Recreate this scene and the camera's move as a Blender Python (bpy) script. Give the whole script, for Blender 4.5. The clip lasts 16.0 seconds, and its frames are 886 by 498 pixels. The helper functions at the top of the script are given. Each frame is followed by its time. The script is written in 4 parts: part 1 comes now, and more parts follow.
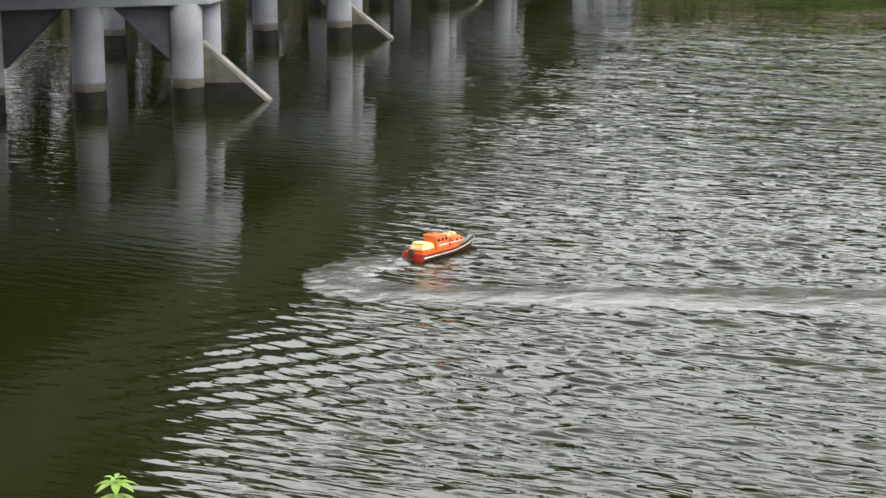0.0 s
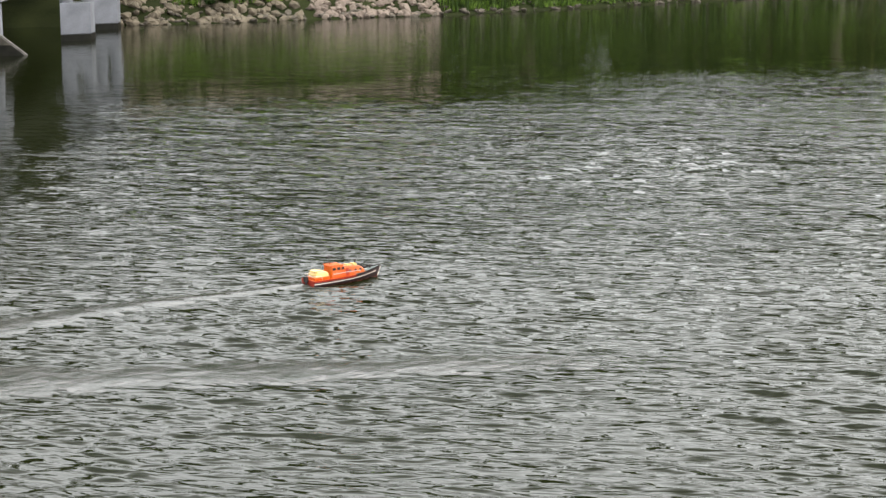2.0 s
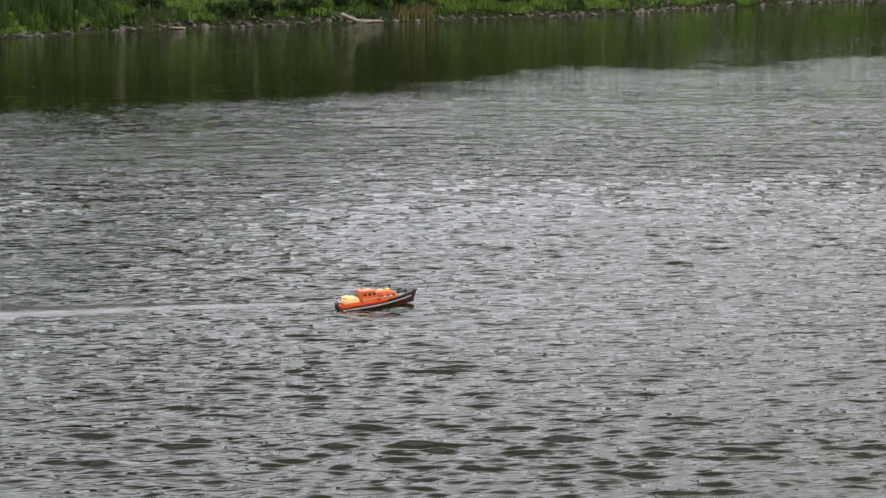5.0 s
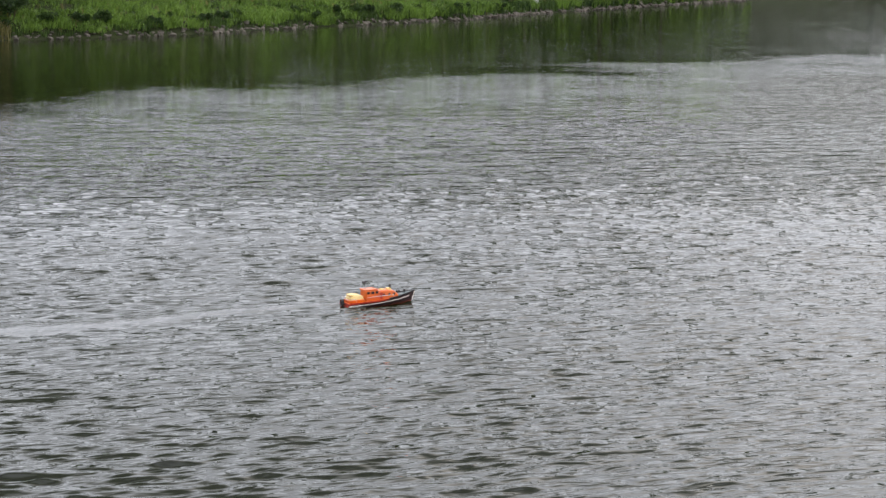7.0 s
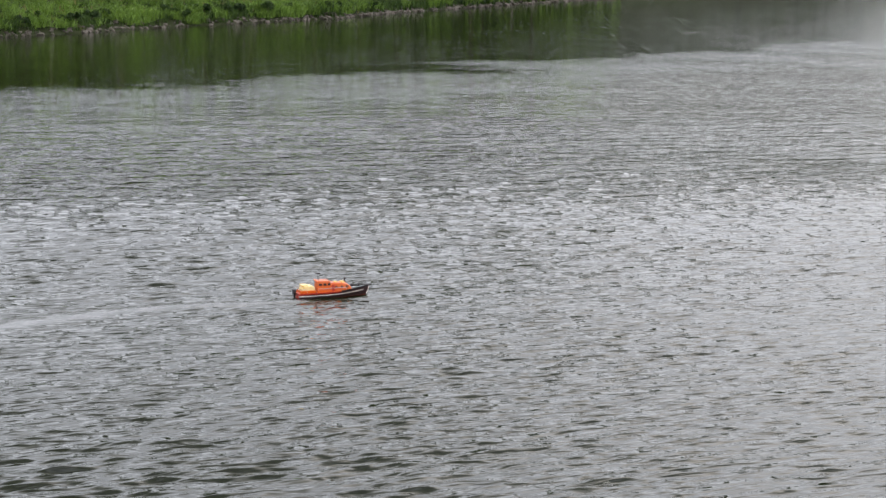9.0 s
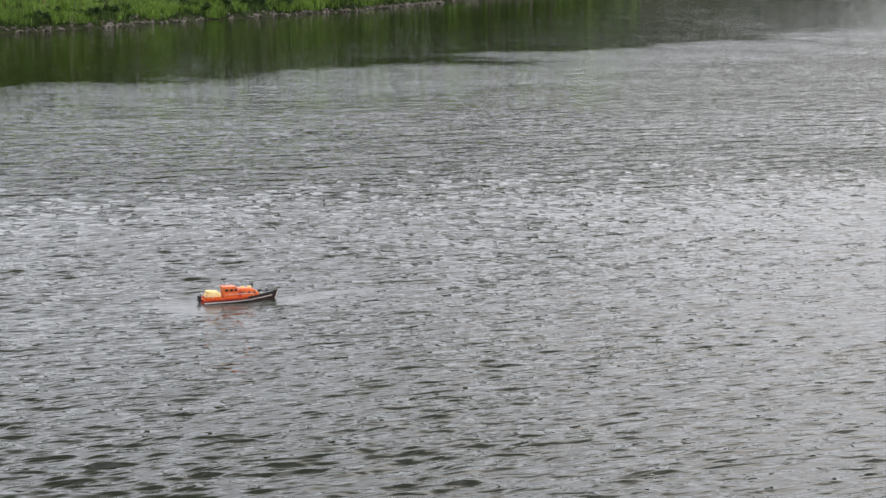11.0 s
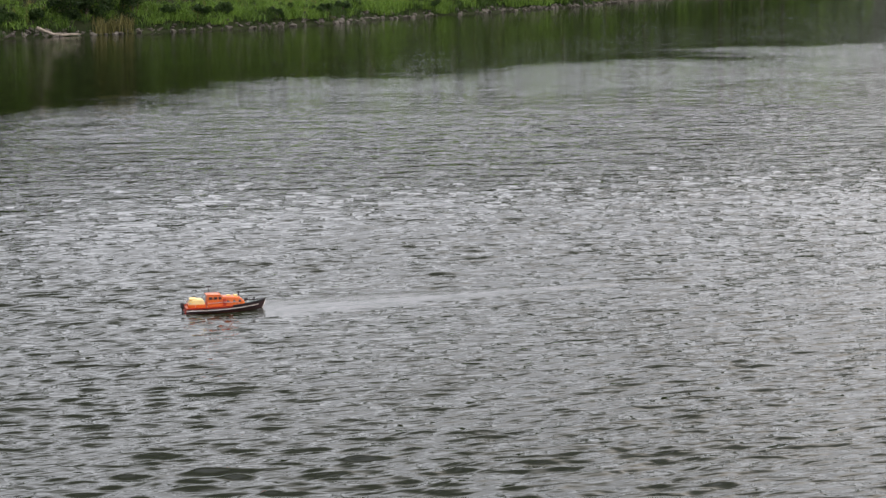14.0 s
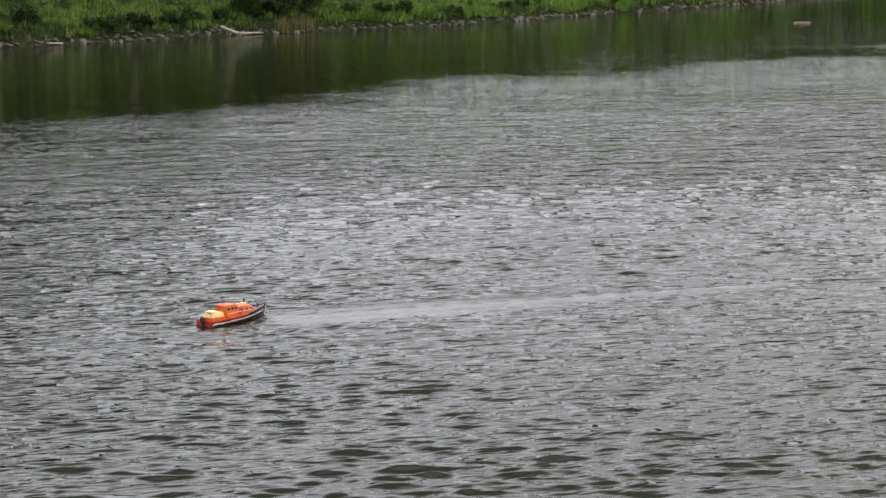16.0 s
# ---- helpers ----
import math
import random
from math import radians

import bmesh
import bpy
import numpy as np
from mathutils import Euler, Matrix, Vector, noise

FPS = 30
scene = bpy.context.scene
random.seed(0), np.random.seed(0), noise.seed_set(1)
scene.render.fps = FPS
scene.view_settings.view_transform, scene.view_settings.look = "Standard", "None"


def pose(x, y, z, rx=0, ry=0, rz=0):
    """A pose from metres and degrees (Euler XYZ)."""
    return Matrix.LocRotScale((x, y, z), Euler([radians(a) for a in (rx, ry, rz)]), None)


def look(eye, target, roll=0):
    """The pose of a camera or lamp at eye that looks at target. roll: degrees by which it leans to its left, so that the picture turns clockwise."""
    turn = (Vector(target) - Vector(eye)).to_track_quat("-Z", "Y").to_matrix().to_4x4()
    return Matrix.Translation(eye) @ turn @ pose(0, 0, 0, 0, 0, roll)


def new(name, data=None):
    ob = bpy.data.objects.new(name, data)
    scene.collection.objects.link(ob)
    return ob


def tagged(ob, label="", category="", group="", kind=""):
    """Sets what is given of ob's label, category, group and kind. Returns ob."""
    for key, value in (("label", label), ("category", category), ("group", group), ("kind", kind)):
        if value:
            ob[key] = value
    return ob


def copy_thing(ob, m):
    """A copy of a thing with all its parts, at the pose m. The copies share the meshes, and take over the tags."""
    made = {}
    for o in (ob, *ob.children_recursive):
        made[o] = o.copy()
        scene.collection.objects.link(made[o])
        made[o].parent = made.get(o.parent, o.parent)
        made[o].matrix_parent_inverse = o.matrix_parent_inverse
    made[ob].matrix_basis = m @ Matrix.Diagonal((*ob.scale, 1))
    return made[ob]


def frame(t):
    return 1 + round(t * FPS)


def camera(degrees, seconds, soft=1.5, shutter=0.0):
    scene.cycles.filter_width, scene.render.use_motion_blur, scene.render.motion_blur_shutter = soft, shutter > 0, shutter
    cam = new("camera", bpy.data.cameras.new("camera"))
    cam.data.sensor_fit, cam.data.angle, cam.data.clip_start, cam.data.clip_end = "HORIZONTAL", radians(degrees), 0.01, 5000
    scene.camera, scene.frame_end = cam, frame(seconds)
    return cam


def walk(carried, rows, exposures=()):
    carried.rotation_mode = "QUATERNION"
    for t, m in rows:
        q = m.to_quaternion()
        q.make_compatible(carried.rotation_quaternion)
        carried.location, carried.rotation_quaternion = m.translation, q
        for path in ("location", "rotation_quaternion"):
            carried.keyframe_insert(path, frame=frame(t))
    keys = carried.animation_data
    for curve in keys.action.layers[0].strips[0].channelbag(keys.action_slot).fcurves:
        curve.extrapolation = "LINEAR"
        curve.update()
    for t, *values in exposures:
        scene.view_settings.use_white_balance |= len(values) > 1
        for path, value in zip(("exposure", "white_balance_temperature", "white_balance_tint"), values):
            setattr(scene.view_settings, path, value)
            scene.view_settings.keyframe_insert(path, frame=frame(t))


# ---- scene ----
EYE_Z = 5.75
cam = camera(25.0, 16.0, soft=1.5)


def aim(yaw, pitch, roll):
    """Camera on the bank; yaw in degrees to the right, pitch up, roll of the picture to the left."""
    return pose(0, 0, EYE_Z, 0, 0, -yaw) @ pose(0, 0, 0, 90 + pitch) @ pose(0, 0, 0, 0, 0, -roll)


PATH = [
    (0.0, 0.000, -11.881, 0.28),
    (0.5, 2.365, -11.440, 0.00),
    (1.0, 7.561, -10.907, -0.16),
    (1.5, 12.197, -10.075, 0.19),
    (2.0, 14.477, -9.765, 0.35),
    (2.5, 16.431, -9.533, 0.27),
    (3.0, 20.366, -9.279, 0.01),
    (3.2, 22.601, -9.167, -0.20),
    (5.3, 36.481, -8.680, -0.14),
    (5.5, 37.774, -8.602, -0.21),
    (6.0, 42.139, -8.377, -0.49),
    (6.5, 44.698, -8.160, -0.59),
    (7.0, 46.828, -8.114, -0.63),
    (7.5, 49.420, -8.137, -0.83),
    (8.0, 50.189, -8.003, -0.70),
    (8.5, 50.318, -7.875, -0.59),
    (9.0, 50.484, -8.123, -0.55),
    (9.2, 50.484, -8.162, -0.24),
    (11.3, 49.559, -8.464, 0.07),
    (11.5, 48.852, -8.476, 0.25),
    (12.0, 47.341, -8.493, 0.33),
    (12.5, 45.922, -8.532, 0.36),
    (13.0, 45.520, -8.518, 0.31),
    (13.5, 44.840, -8.476, 0.23),
    (14.0, 43.323, -8.474, 0.32),
    (14.5, 42.228, -8.464, 0.31),
    (15.0, 41.586, -8.436, 0.37),
    (15.5, 40.959, -8.274, 0.36),
    (16.0, 38.166, -8.495, 0.72),
]
walk(cam, [(t, aim(yaw, pitch, roll)) for t, yaw, pitch, roll in PATH],
     exposures=[(0.0, 0.54, 6950, 4), (1.0, 0.54, 6950, 4), (2.0, 0.34, 6950, 4), (3.0, 0.10, 6900, 6), (5.5, -0.21, 6550, 9), (7.5, -0.22, 6400, 9), (12.0, -0.27, 6500, 9), (16.0, -0.28, 6600, 10)])

# ---- world, sun, exposure ----
world = bpy.data.worlds.new("overcast_sky")
scene.world = world
world.use_nodes = True
wn, wl = world.node_tree.nodes, world.node_tree.links
sky = wn.new("ShaderNodeTexSky")
sky.sky_type, sky.sun_disc = "NISHITA", False
sky.sun_elevation, sky.sun_rotation = radians(48), radians(75)
sky.air_density, sky.dust_density, sky.ozone_density = 1.0, 4.0, 1.0
cloud = wn.new("ShaderNodeTexNoise")
cloud.inputs["Scale"].default_value, cloud.inputs["Detail"].default_value = 2.2, 5.0
cramp = wn.new("ShaderNodeValToRGB")
cramp.color_ramp.elements[0].position, cramp.color_ramp.elements[0].color = 0.32, (6.8, 6.9, 7.6, 1)
cramp.color_ramp.elements[1].position, cramp.color_ramp.elements[1].color = 0.68, (11.5, 11.6, 12.5, 1)
cmix = wn.new("ShaderNodeMix")
cmix.data_type = "RGBA"
cmix.inputs["Factor"].default_value = 0.82
wtc = wn.new("ShaderNodeTexCoord")
wl.new(wtc.outputs["Generated"], cloud.inputs["Vector"])
wl.new(cloud.outputs["Fac"], cramp.inputs["Fac"])
wl.new(sky.outputs["Color"], cmix.inputs["A"])
wl.new(cramp.outputs["Color"], cmix.inputs["B"])
# the cloud is brightest at middle height, duller towards the horizon and overhead
wsep, wgrad, wmul = wn.new("ShaderNodeSeparateXYZ"), wn.new("ShaderNodeValToRGB"), wn.new("ShaderNodeMix")
wmul.data_type, wmul.blend_type = "RGBA", "MULTIPLY"
wmul.inputs["Factor"].default_value = 1.0
wl.new(wtc.outputs["Generated"], wsep.inputs[0])
wgrad.color_ramp.interpolation = "EASE"
wgrad.color_ramp.elements[0].color, wgrad.color_ramp.elements[1].color = (0.9, 0.9, 0.9, 1), (0.8, 0.8, 0.8, 1)
for at, level in ((0.30, 1.45), (0.62, 2.75), (0.84, 1.55)):
    wgrad.color_ramp.elements.new(at).color = (level, level, level, 1)
wl.new(wsep.outputs["Z"], wgrad.inputs["Fac"])
wl.new(cmix.outputs["Result"], wmul.inputs["A"])
wl.new(wgrad.outputs["Color"], wmul.inputs["B"])
wl.new(wmul.outputs["Result"], wn["Background"].inputs["Color"])
wn["Background"].inputs["Strength"].default_value = 0.165

sun = new("sun", bpy.data.lights.new("sun", "SUN"))
sun.data.energy, sun.data.angle, sun.data.color = 0.8, radians(14), (1.0, 0.96, 0.9)
sun.matrix_world = look((45, -58, 80), (0, 0, 0))


# ---- materials ----
def nodes_of(name):
    m = bpy.data.materials.new(name)
    m.use_nodes = True
    return m, m.node_tree.nodes, m.node_tree.links, m.node_tree.nodes["Principled BSDF"]


def surface(name, dark, light, rough=0.7, metal=0.0, scale=6.0, fine=60.0, bump=0.004, spread=0.0, spec=0.5):
    """A worn surface: two scales of noise between a darker and a lighter tone, fine relief, and a spread of tone from piece to piece."""
    m, n, l, b = nodes_of(name)
    tc = n.new("ShaderNodeTexCoord")
    big, small = n.new("ShaderNodeTexNoise"), n.new("ShaderNodeTexNoise")
    big.inputs["Scale"].default_value, big.inputs["Detail"].default_value = scale, 4
    small.inputs["Scale"].default_value, small.inputs["Detail"].default_value = fine, 3
    for q in (big, small):
        l.new(tc.outputs["Object"], q.inputs["Vector"])
    add = n.new("ShaderNodeMath")
    add.operation = "MULTIPLY_ADD"
    add.inputs[1].default_value = 0.35
    l.new(small.outputs["Fac"], add.inputs[0])
    l.new(big.outputs["Fac"], add.inputs[2])
    src = add.outputs[0]
    if spread:
        info, geo = n.new("ShaderNodeObjectInfo"), n.new("ShaderNodeNewGeometry")
        s1, s2 = n.new("ShaderNodeMath"), n.new("ShaderNodeMath")
        s1.operation = s2.operation = "MULTIPLY_ADD"
        s1.inputs[1].default_value = s2.inputs[1].default_value = spread
        l.new(info.outputs["Random"], s1.inputs[0])
        l.new(src, s1.inputs[2])
        l.new(geo.outputs["Random Per Island"], s2.inputs[0])
        l.new(s1.outputs[0], s2.inputs[2])
        src = s2.outputs[0]
    ramp = n.new("ShaderNodeValToRGB")
    ramp.color_ramp.elements[0].position, ramp.color_ramp.elements[0].color = 0.42, (*dark, 1)
    ramp.color_ramp.elements[1].position, ramp.color_ramp.elements[1].color = 0.95 + spread, (*light, 1)
    l.new(src, ramp.inputs["Fac"])
    l.new(ramp.outputs["Color"], b.inputs["Base Color"])
    b.inputs["Roughness"].default_value, b.inputs["Metallic"].default_value = rough, metal
    b.inputs["Specular IOR Level"].default_value = spec
    if bump:
        bp = n.new("ShaderNodeBump")
        bp.inputs["Distance"].default_value = bump
        l.new(add.outputs[0], bp.inputs["Height"])
        l.new(bp.outputs["Normal"], b.inputs["Normal"])
    return m


def leafy(name, dark, light, rough=0.55):
    """Leaves and blades: tone from blade to blade, some light passing through."""
    m, n, l, b = nodes_of(name)
    geo, info, tc, big = (n.new("ShaderNode" + k) for k in ("NewGeometry", "ObjectInfo", "TexCoord", "TexNoise"))
    big.inputs["Scale"].default_value = 0.22
    l.new(geo.outputs["Position"], big.inputs["Vector"])
    add, ramp, tr, mix = (n.new("ShaderNode" + k) for k in ("Math", "ValToRGB", "BsdfTranslucent", "MixShader"))
    add.operation = "MULTIPLY_ADD"
    add.inputs[1].default_value = 0.6
    l.new(geo.outputs["Random Per Island"], add.inputs[0])
    l.new(big.outputs["Fac"], add.inputs[2])
    ramp.color_ramp.elements[0].position, ramp.color_ramp.elements[0].color = 0.35, (*dark, 1)
    ramp.color_ramp.elements[1].position, ramp.color_ramp.elements[1].color = 1.05, (*light, 1)
    l.new(add.outputs[0], ramp.inputs["Fac"])
    l.new(ramp.outputs["Color"], b.inputs["Base Color"])
    l.new(ramp.outputs["Color"], tr.inputs["Color"])
    b.inputs["Roughness"].default_value = rough
    b.inputs["Specular IOR Level"].default_value = 0.2
    mix.inputs[0].default_value = 0.3
    l.new(b.outputs[0], mix.inputs[1])
    l.new(tr.outputs[0], mix.inputs[2])
    l.new(mix.outputs[0], n["Material Output"].inputs["Surface"])
    return m


def math_node(n, l, op, a, b=None, c=None, clamp=False):
    q = n.new("ShaderNodeMath")
    q.operation, q.use_clamp = op, clamp
    for i, v in enumerate((a, b, c)):
        if v is None:
            continue
        if isinstance(v, (int, float)):
            q.inputs[i].default_value = v
        else:
            l.new(v, q.inputs[i])
    return q.outputs[0]


def ripple_noise(n, l, vec, turn, stretch, scale, detail, distortion=0.0):
    """Noise drawn out along crests that run at turn degrees."""
    mp, ns = n.new("ShaderNodeMapping"), n.new("ShaderNodeTexNoise")
    mp.vector_type = "TEXTURE"
    mp.inputs["Rotation"].default_value = (0, 0, radians(turn))
    mp.inputs["Scale"].default_value = (1 / stretch, 1, 1)
    l.new(vec, mp.inputs["Vector"])
    l.new(mp.outputs["Vector"], ns.inputs["Vector"])
    ns.inputs["Scale"].default_value, ns.inputs["Detail"].default_value = scale, detail
    ns.inputs["Roughness"].default_value, ns.inputs["Distortion"].default_value = 0.5, distortion
    return ns.outputs["Fac"]


def water_material(name, wake=False):
    """River water: dark and mirror-like, wind ripples in the open reach, sheltered and smooth along the far bank and beside the bridge."""
    m, n, l, b = nodes_of(name)
    tc, geo, sep = n.new("ShaderNodeTexCoord"), n.new("ShaderNodeNewGeometry"), n.new("ShaderNodeSeparateXYZ")
    vec = tc.outputs["Object"]
    l.new(geo.outputs["Position"], sep.inputs[0])
    x, y = sep.outputs[0], sep.outputs[1]
    b.inputs["IOR"].default_value = 1.333
    b.inputs["Base Color"].default_value = (0.0082, 0.0105, 0.0027, 1)
    patches = n.new("ShaderNodeTexNoise")
    patches.inputs["Scale"].default_value, patches.inputs["Detail"].default_value = 0.10, 4
    l.new(geo.outputs["Position"], patches.inputs["Vector"])
    wob = math_node(n, l, "SUBTRACT", patches.outputs["Fac"], 0.5)
    if wake:
        h = ripple_noise(n, l, vec, -25, 0.8, 9.0, 3)
        h2 = ripple_noise(n, l, vec, 20, 0.6, 2.5, 2)
        height = math_node(n, l, "MULTIPLY_ADD", h, 0.007, math_node(n, l, "MULTIPLY", h2, 0.02))
        b.inputs["Roughness"].default_value = 0.20
        froth = ripple_noise(n, l, geo.outputs["Position"], 10, 0.5, 5.0, 5, 0.8)
        ramp = n.new("ShaderNodeValToRGB")
        ramp.color_ramp.elements[0].position, ramp.color_ramp.elements[0].color = 0.36, (0.02, 0.024, 0.014, 1)
        ramp.color_ramp.elements[1].position, ramp.color_ramp.elements[1].color = 0.72, (0.105, 0.10, 0.097, 1)
        l.new(froth, ramp.inputs["Fac"])
        l.new(ramp.outputs["Color"], b.inputs["Base Color"])
    else:
        # openness: 0 in the lee of the far bank and of the bridge, 1 in the wind
        far = math_node(n, l, "SUBTRACT", math_node(n, l, "MULTIPLY_ADD", x, 0.06, 58.0), y)
        far = math_node(n, l, "MULTIPLY_ADD", wob, 22.0, far)
        far = math_node(n, l, "MULTIPLY_ADD", far, 0.05, 0.5, clamp=True)
        lee = math_node(n, l, "MAXIMUM", math_node(n, l, "MULTIPLY_ADD", y, 0.075, -2.95), math_node(n, l, "MULTIPLY_ADD", y, 0.176, -6.05))
        side = math_node(n, l, "SUBTRACT", x, lee)
        side = math_node(n, l, "MULTIPLY_ADD", wob, 5.0, side)
        side = math_node(n, l, "MULTIPLY_ADD", side, 0.45, 0.5, clamp=True)
        open_water = math_node(n, l, "MULTIPLY", far, side)
        amp = math_node(n, l, "MULTIPLY_ADD", open_water, 0.90, 0.10)
        gust = math_node(n, l, "MULTIPLY_ADD", wob, 1.2, 1.0)
        amp = math_node(n, l, "MULTIPLY", amp, gust)
        # the wind is stronger down the open reach
        reach = math_node(n, l, "MULTIPLY_ADD", x, 0.08, -0.5, clamp=True)
        amp = math_node(n, l, "MULTIPLY", amp, math_node(n, l, "MULTIPLY_ADD", reach, 0.32, 1.0))
        chop = ripple_noise(n, l, vec, -38, 0.30, 2.6, 2, 0.5)
        fine = ripple_noise(n, l, vec, -27, 0.24, 6.0, 2, 0.3)
        # far off, where the mesh is too coarse for waves, the relief carries all the chop
        away = math_node(n, l, "SQRT", math_node(n, l, "ADD", math_node(n, l, "MULTIPLY", x, x), math_node(n, l, "MULTIPLY", y, y)))
        away = math_node(n, l, "MULTIPLY_ADD", away, 0.04, -1.2, clamp=True)
        height = math_node(n, l, "MULTIPLY", chop, math_node(n, l, "MULTIPLY_ADD", away, 0.085, 0.003))
        height = math_node(n, l, "MULTIPLY_ADD", fine, 0.068, height)
        swell = ripple_noise(n, l, vec, -33, 0.42, 1.15, 2, 0.4)
        height = math_node(n, l, "MULTIPLY_ADD", math_node(n, l, "MULTIPLY", swell, math_node(n, l, "MULTIPLY", away, open_water)), 0.26, height)
        height = math_node(n, l, "MULTIPLY", height, amp)
        b.inputs["Roughness"].default_value = 0.035
    bp = n.new("ShaderNodeBump")
    bp.inputs["Distance"].default_value = 1.0
    l.new(height, bp.inputs["Height"])
    l.new(bp.outputs["Normal"], b.inputs["Normal"])
    return m


M_WATER = water_material("river_water")
M_WAKE = water_material("churned_water", wake=True)
M_SOIL = surface("bank_soil", (0.013, 0.016, 0.006), (0.030, 0.036, 0.013), 0.95, scale=0.5, fine=7, bump=0.05, spec=0.08)
M_CONC = surface("painted_concrete", (0.116, 0.119, 0.137), (0.221, 0.227, 0.253), 0.8, scale=1.1, fine=22, bump=0.006)
M_CONC_DARK = surface("dark_concrete", (0.020, 0.020, 0.025), (0.050, 0.050, 0.060), 0.85, scale=1.5, fine=25, bump=0.008)
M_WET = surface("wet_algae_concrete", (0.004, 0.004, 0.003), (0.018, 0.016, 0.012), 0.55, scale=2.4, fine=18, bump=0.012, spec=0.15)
M_BAND = surface("splash_stained_concrete", (0.032, 0.027, 0.020), (0.105, 0.091, 0.073), 0.8, scale=2.6, fine=16, bump=0.01)
M_COPING = surface("worn_coping", (0.070, 0.063, 0.056), (0.224, 0.210, 0.196), 0.85, scale=4, fine=25, bump=0.01)
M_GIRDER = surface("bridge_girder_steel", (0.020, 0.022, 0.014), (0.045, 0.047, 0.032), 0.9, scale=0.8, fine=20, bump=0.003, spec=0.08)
M_PALE_STONE = surface("pale_rubble", (0.066, 0.047, 0.037), (0.215, 0.168, 0.136), 0.85, scale=2.5, fine=14, bump=0.03, spread=0.25)
M_BROWN_STONE = surface("rusty_brown_stone", (0.026, 0.021, 0.014), (0.150, 0.122, 0.086), 0.85, scale=2.0, fine=14, bump=0.03, spread=0.3)
M_STONE = surface("grey_bank_stone", (0.007, 0.006, 0.0045), (0.105, 0.090, 0.072), 0.85, scale=2.0, fine=14, bump=0.03, spread=0.3, spec=0.2)
M_GRASS = leafy("bank_grass", (0.016, 0.038, 0.006), (0.150, 0.240, 0.036))
M_RUSH = leafy("rushes", (0.010, 0.024, 0.004), (0.055, 0.092, 0.018))
M_STRAW = leafy("dry_reed", (0.060, 0.054, 0.018), (0.204, 0.180, 0.060))
M_BUSH = leafy("bush_leaves", (0.006, 0.017, 0.004), (0.040, 0.070, 0.015))
M_TREE = leafy("tree_leaves", (0.005, 0.011, 0.002), (0.018, 0.032, 0.006))
M_WEED = leafy("weed_leaves", (0.084, 0.168, 0.021), (0.280, 0.385, 0.084))
M_BARK = surface("bark", (0.05, 0.035, 0.028), (0.16, 0.115, 0.09), 0.9, scale=4, fine=25, bump=0.02)
M_LOG = surface("bleached_driftwood", (0.17, 0.13, 0.095), (0.36, 0.30, 0.23), 0.8, scale=3, fine=30, bump=0.01)
M_WHITE = surface("weathered_white_plastic", (0.28, 0.28, 0.26), (0.40, 0.39, 0.37), 0.45, scale=3, fine=20, bump=0.001)
M_ORANGE = surface("orange_gloss_paint", (0.50, 0.075, 0.008), (0.62, 0.135, 0.014), 0.28, scale=5, fine=60, bump=0.0008)
M_HULL = surface("dark_navy_hull_paint", (0.016, 0.005, 0.006), (0.032, 0.010, 0.010), 0.45, scale=5, fine=60, bump=0.0006)
M_BOTTOM = surface("oxide_red_bottom_paint", (0.10, 0.014, 0.008), (0.17, 0.028, 0.014), 0.4, scale=6, fine=60, bump=0.0008)
M_STRIPE = surface("white_rubbing_strip", (0.62, 0.50, 0.44), (0.78, 0.68, 0.62), 0.5, scale=8, fine=70, bump=0.0006)
M_RED = surface("red_gunwale_paint", (0.30, 0.022, 0.012), (0.42, 0.04, 0.02), 0.35, scale=8, fine=70, bump=0.0006)
M_CREAM = surface("cream_yellow_canvas", (0.62, 0.40, 0.11), (0.74, 0.58, 0.28), 0.55, scale=6, fine=80, bump=0.001)
M_DECK = surface("grey_green_deck", (0.060, 0.081, 0.075), (0.096, 0.114, 0.108), 0.6, scale=6, fine=70, bump=0.0008)
M_GLASS = surface("dark_window_glass", (0.012, 0.014, 0.018), (0.025, 0.028, 0.034), 0.08, scale=5, fine=50, bump=0)
M_BLACK = surface("black_rubber_and_fittings", (0.012, 0.009, 0.009), (0.03, 0.024, 0.024), 0.8, scale=8, fine=60, bump=0.0006)
M_STEEL = surface("small_steel_rail", (0.45, 0.45, 0.46), (0.65, 0.65, 0.66), 0.3, 0.9, scale=8, fine=60, bump=0)


# ---- mesh helpers ----
def mesh_ob(name, bm, material, parent=None, label="", smooth=False):
    me = bpy.data.meshes.new(name)
    bm.normal_update()
    bm.to_mesh(me)
    bm.free()
    if smooth:
        me.shade_smooth()
    for q in (material if isinstance(material, (list, tuple)) else [material]):
        me.materials.append(q)
    ob = new(name, me)
    if parent:
        ob.parent = parent
    if label:
        ob["label"] = label
    return ob


def part(name, bm, material, parent, label="", smooth=False):
    return mesh_ob(name, bm, material, parent, label, smooth)


def base(name, m=None):
    ob = new(name)
    ob.empty_display_size = 0.2
    if m is not None:
        ob.matrix_basis = m
    return ob


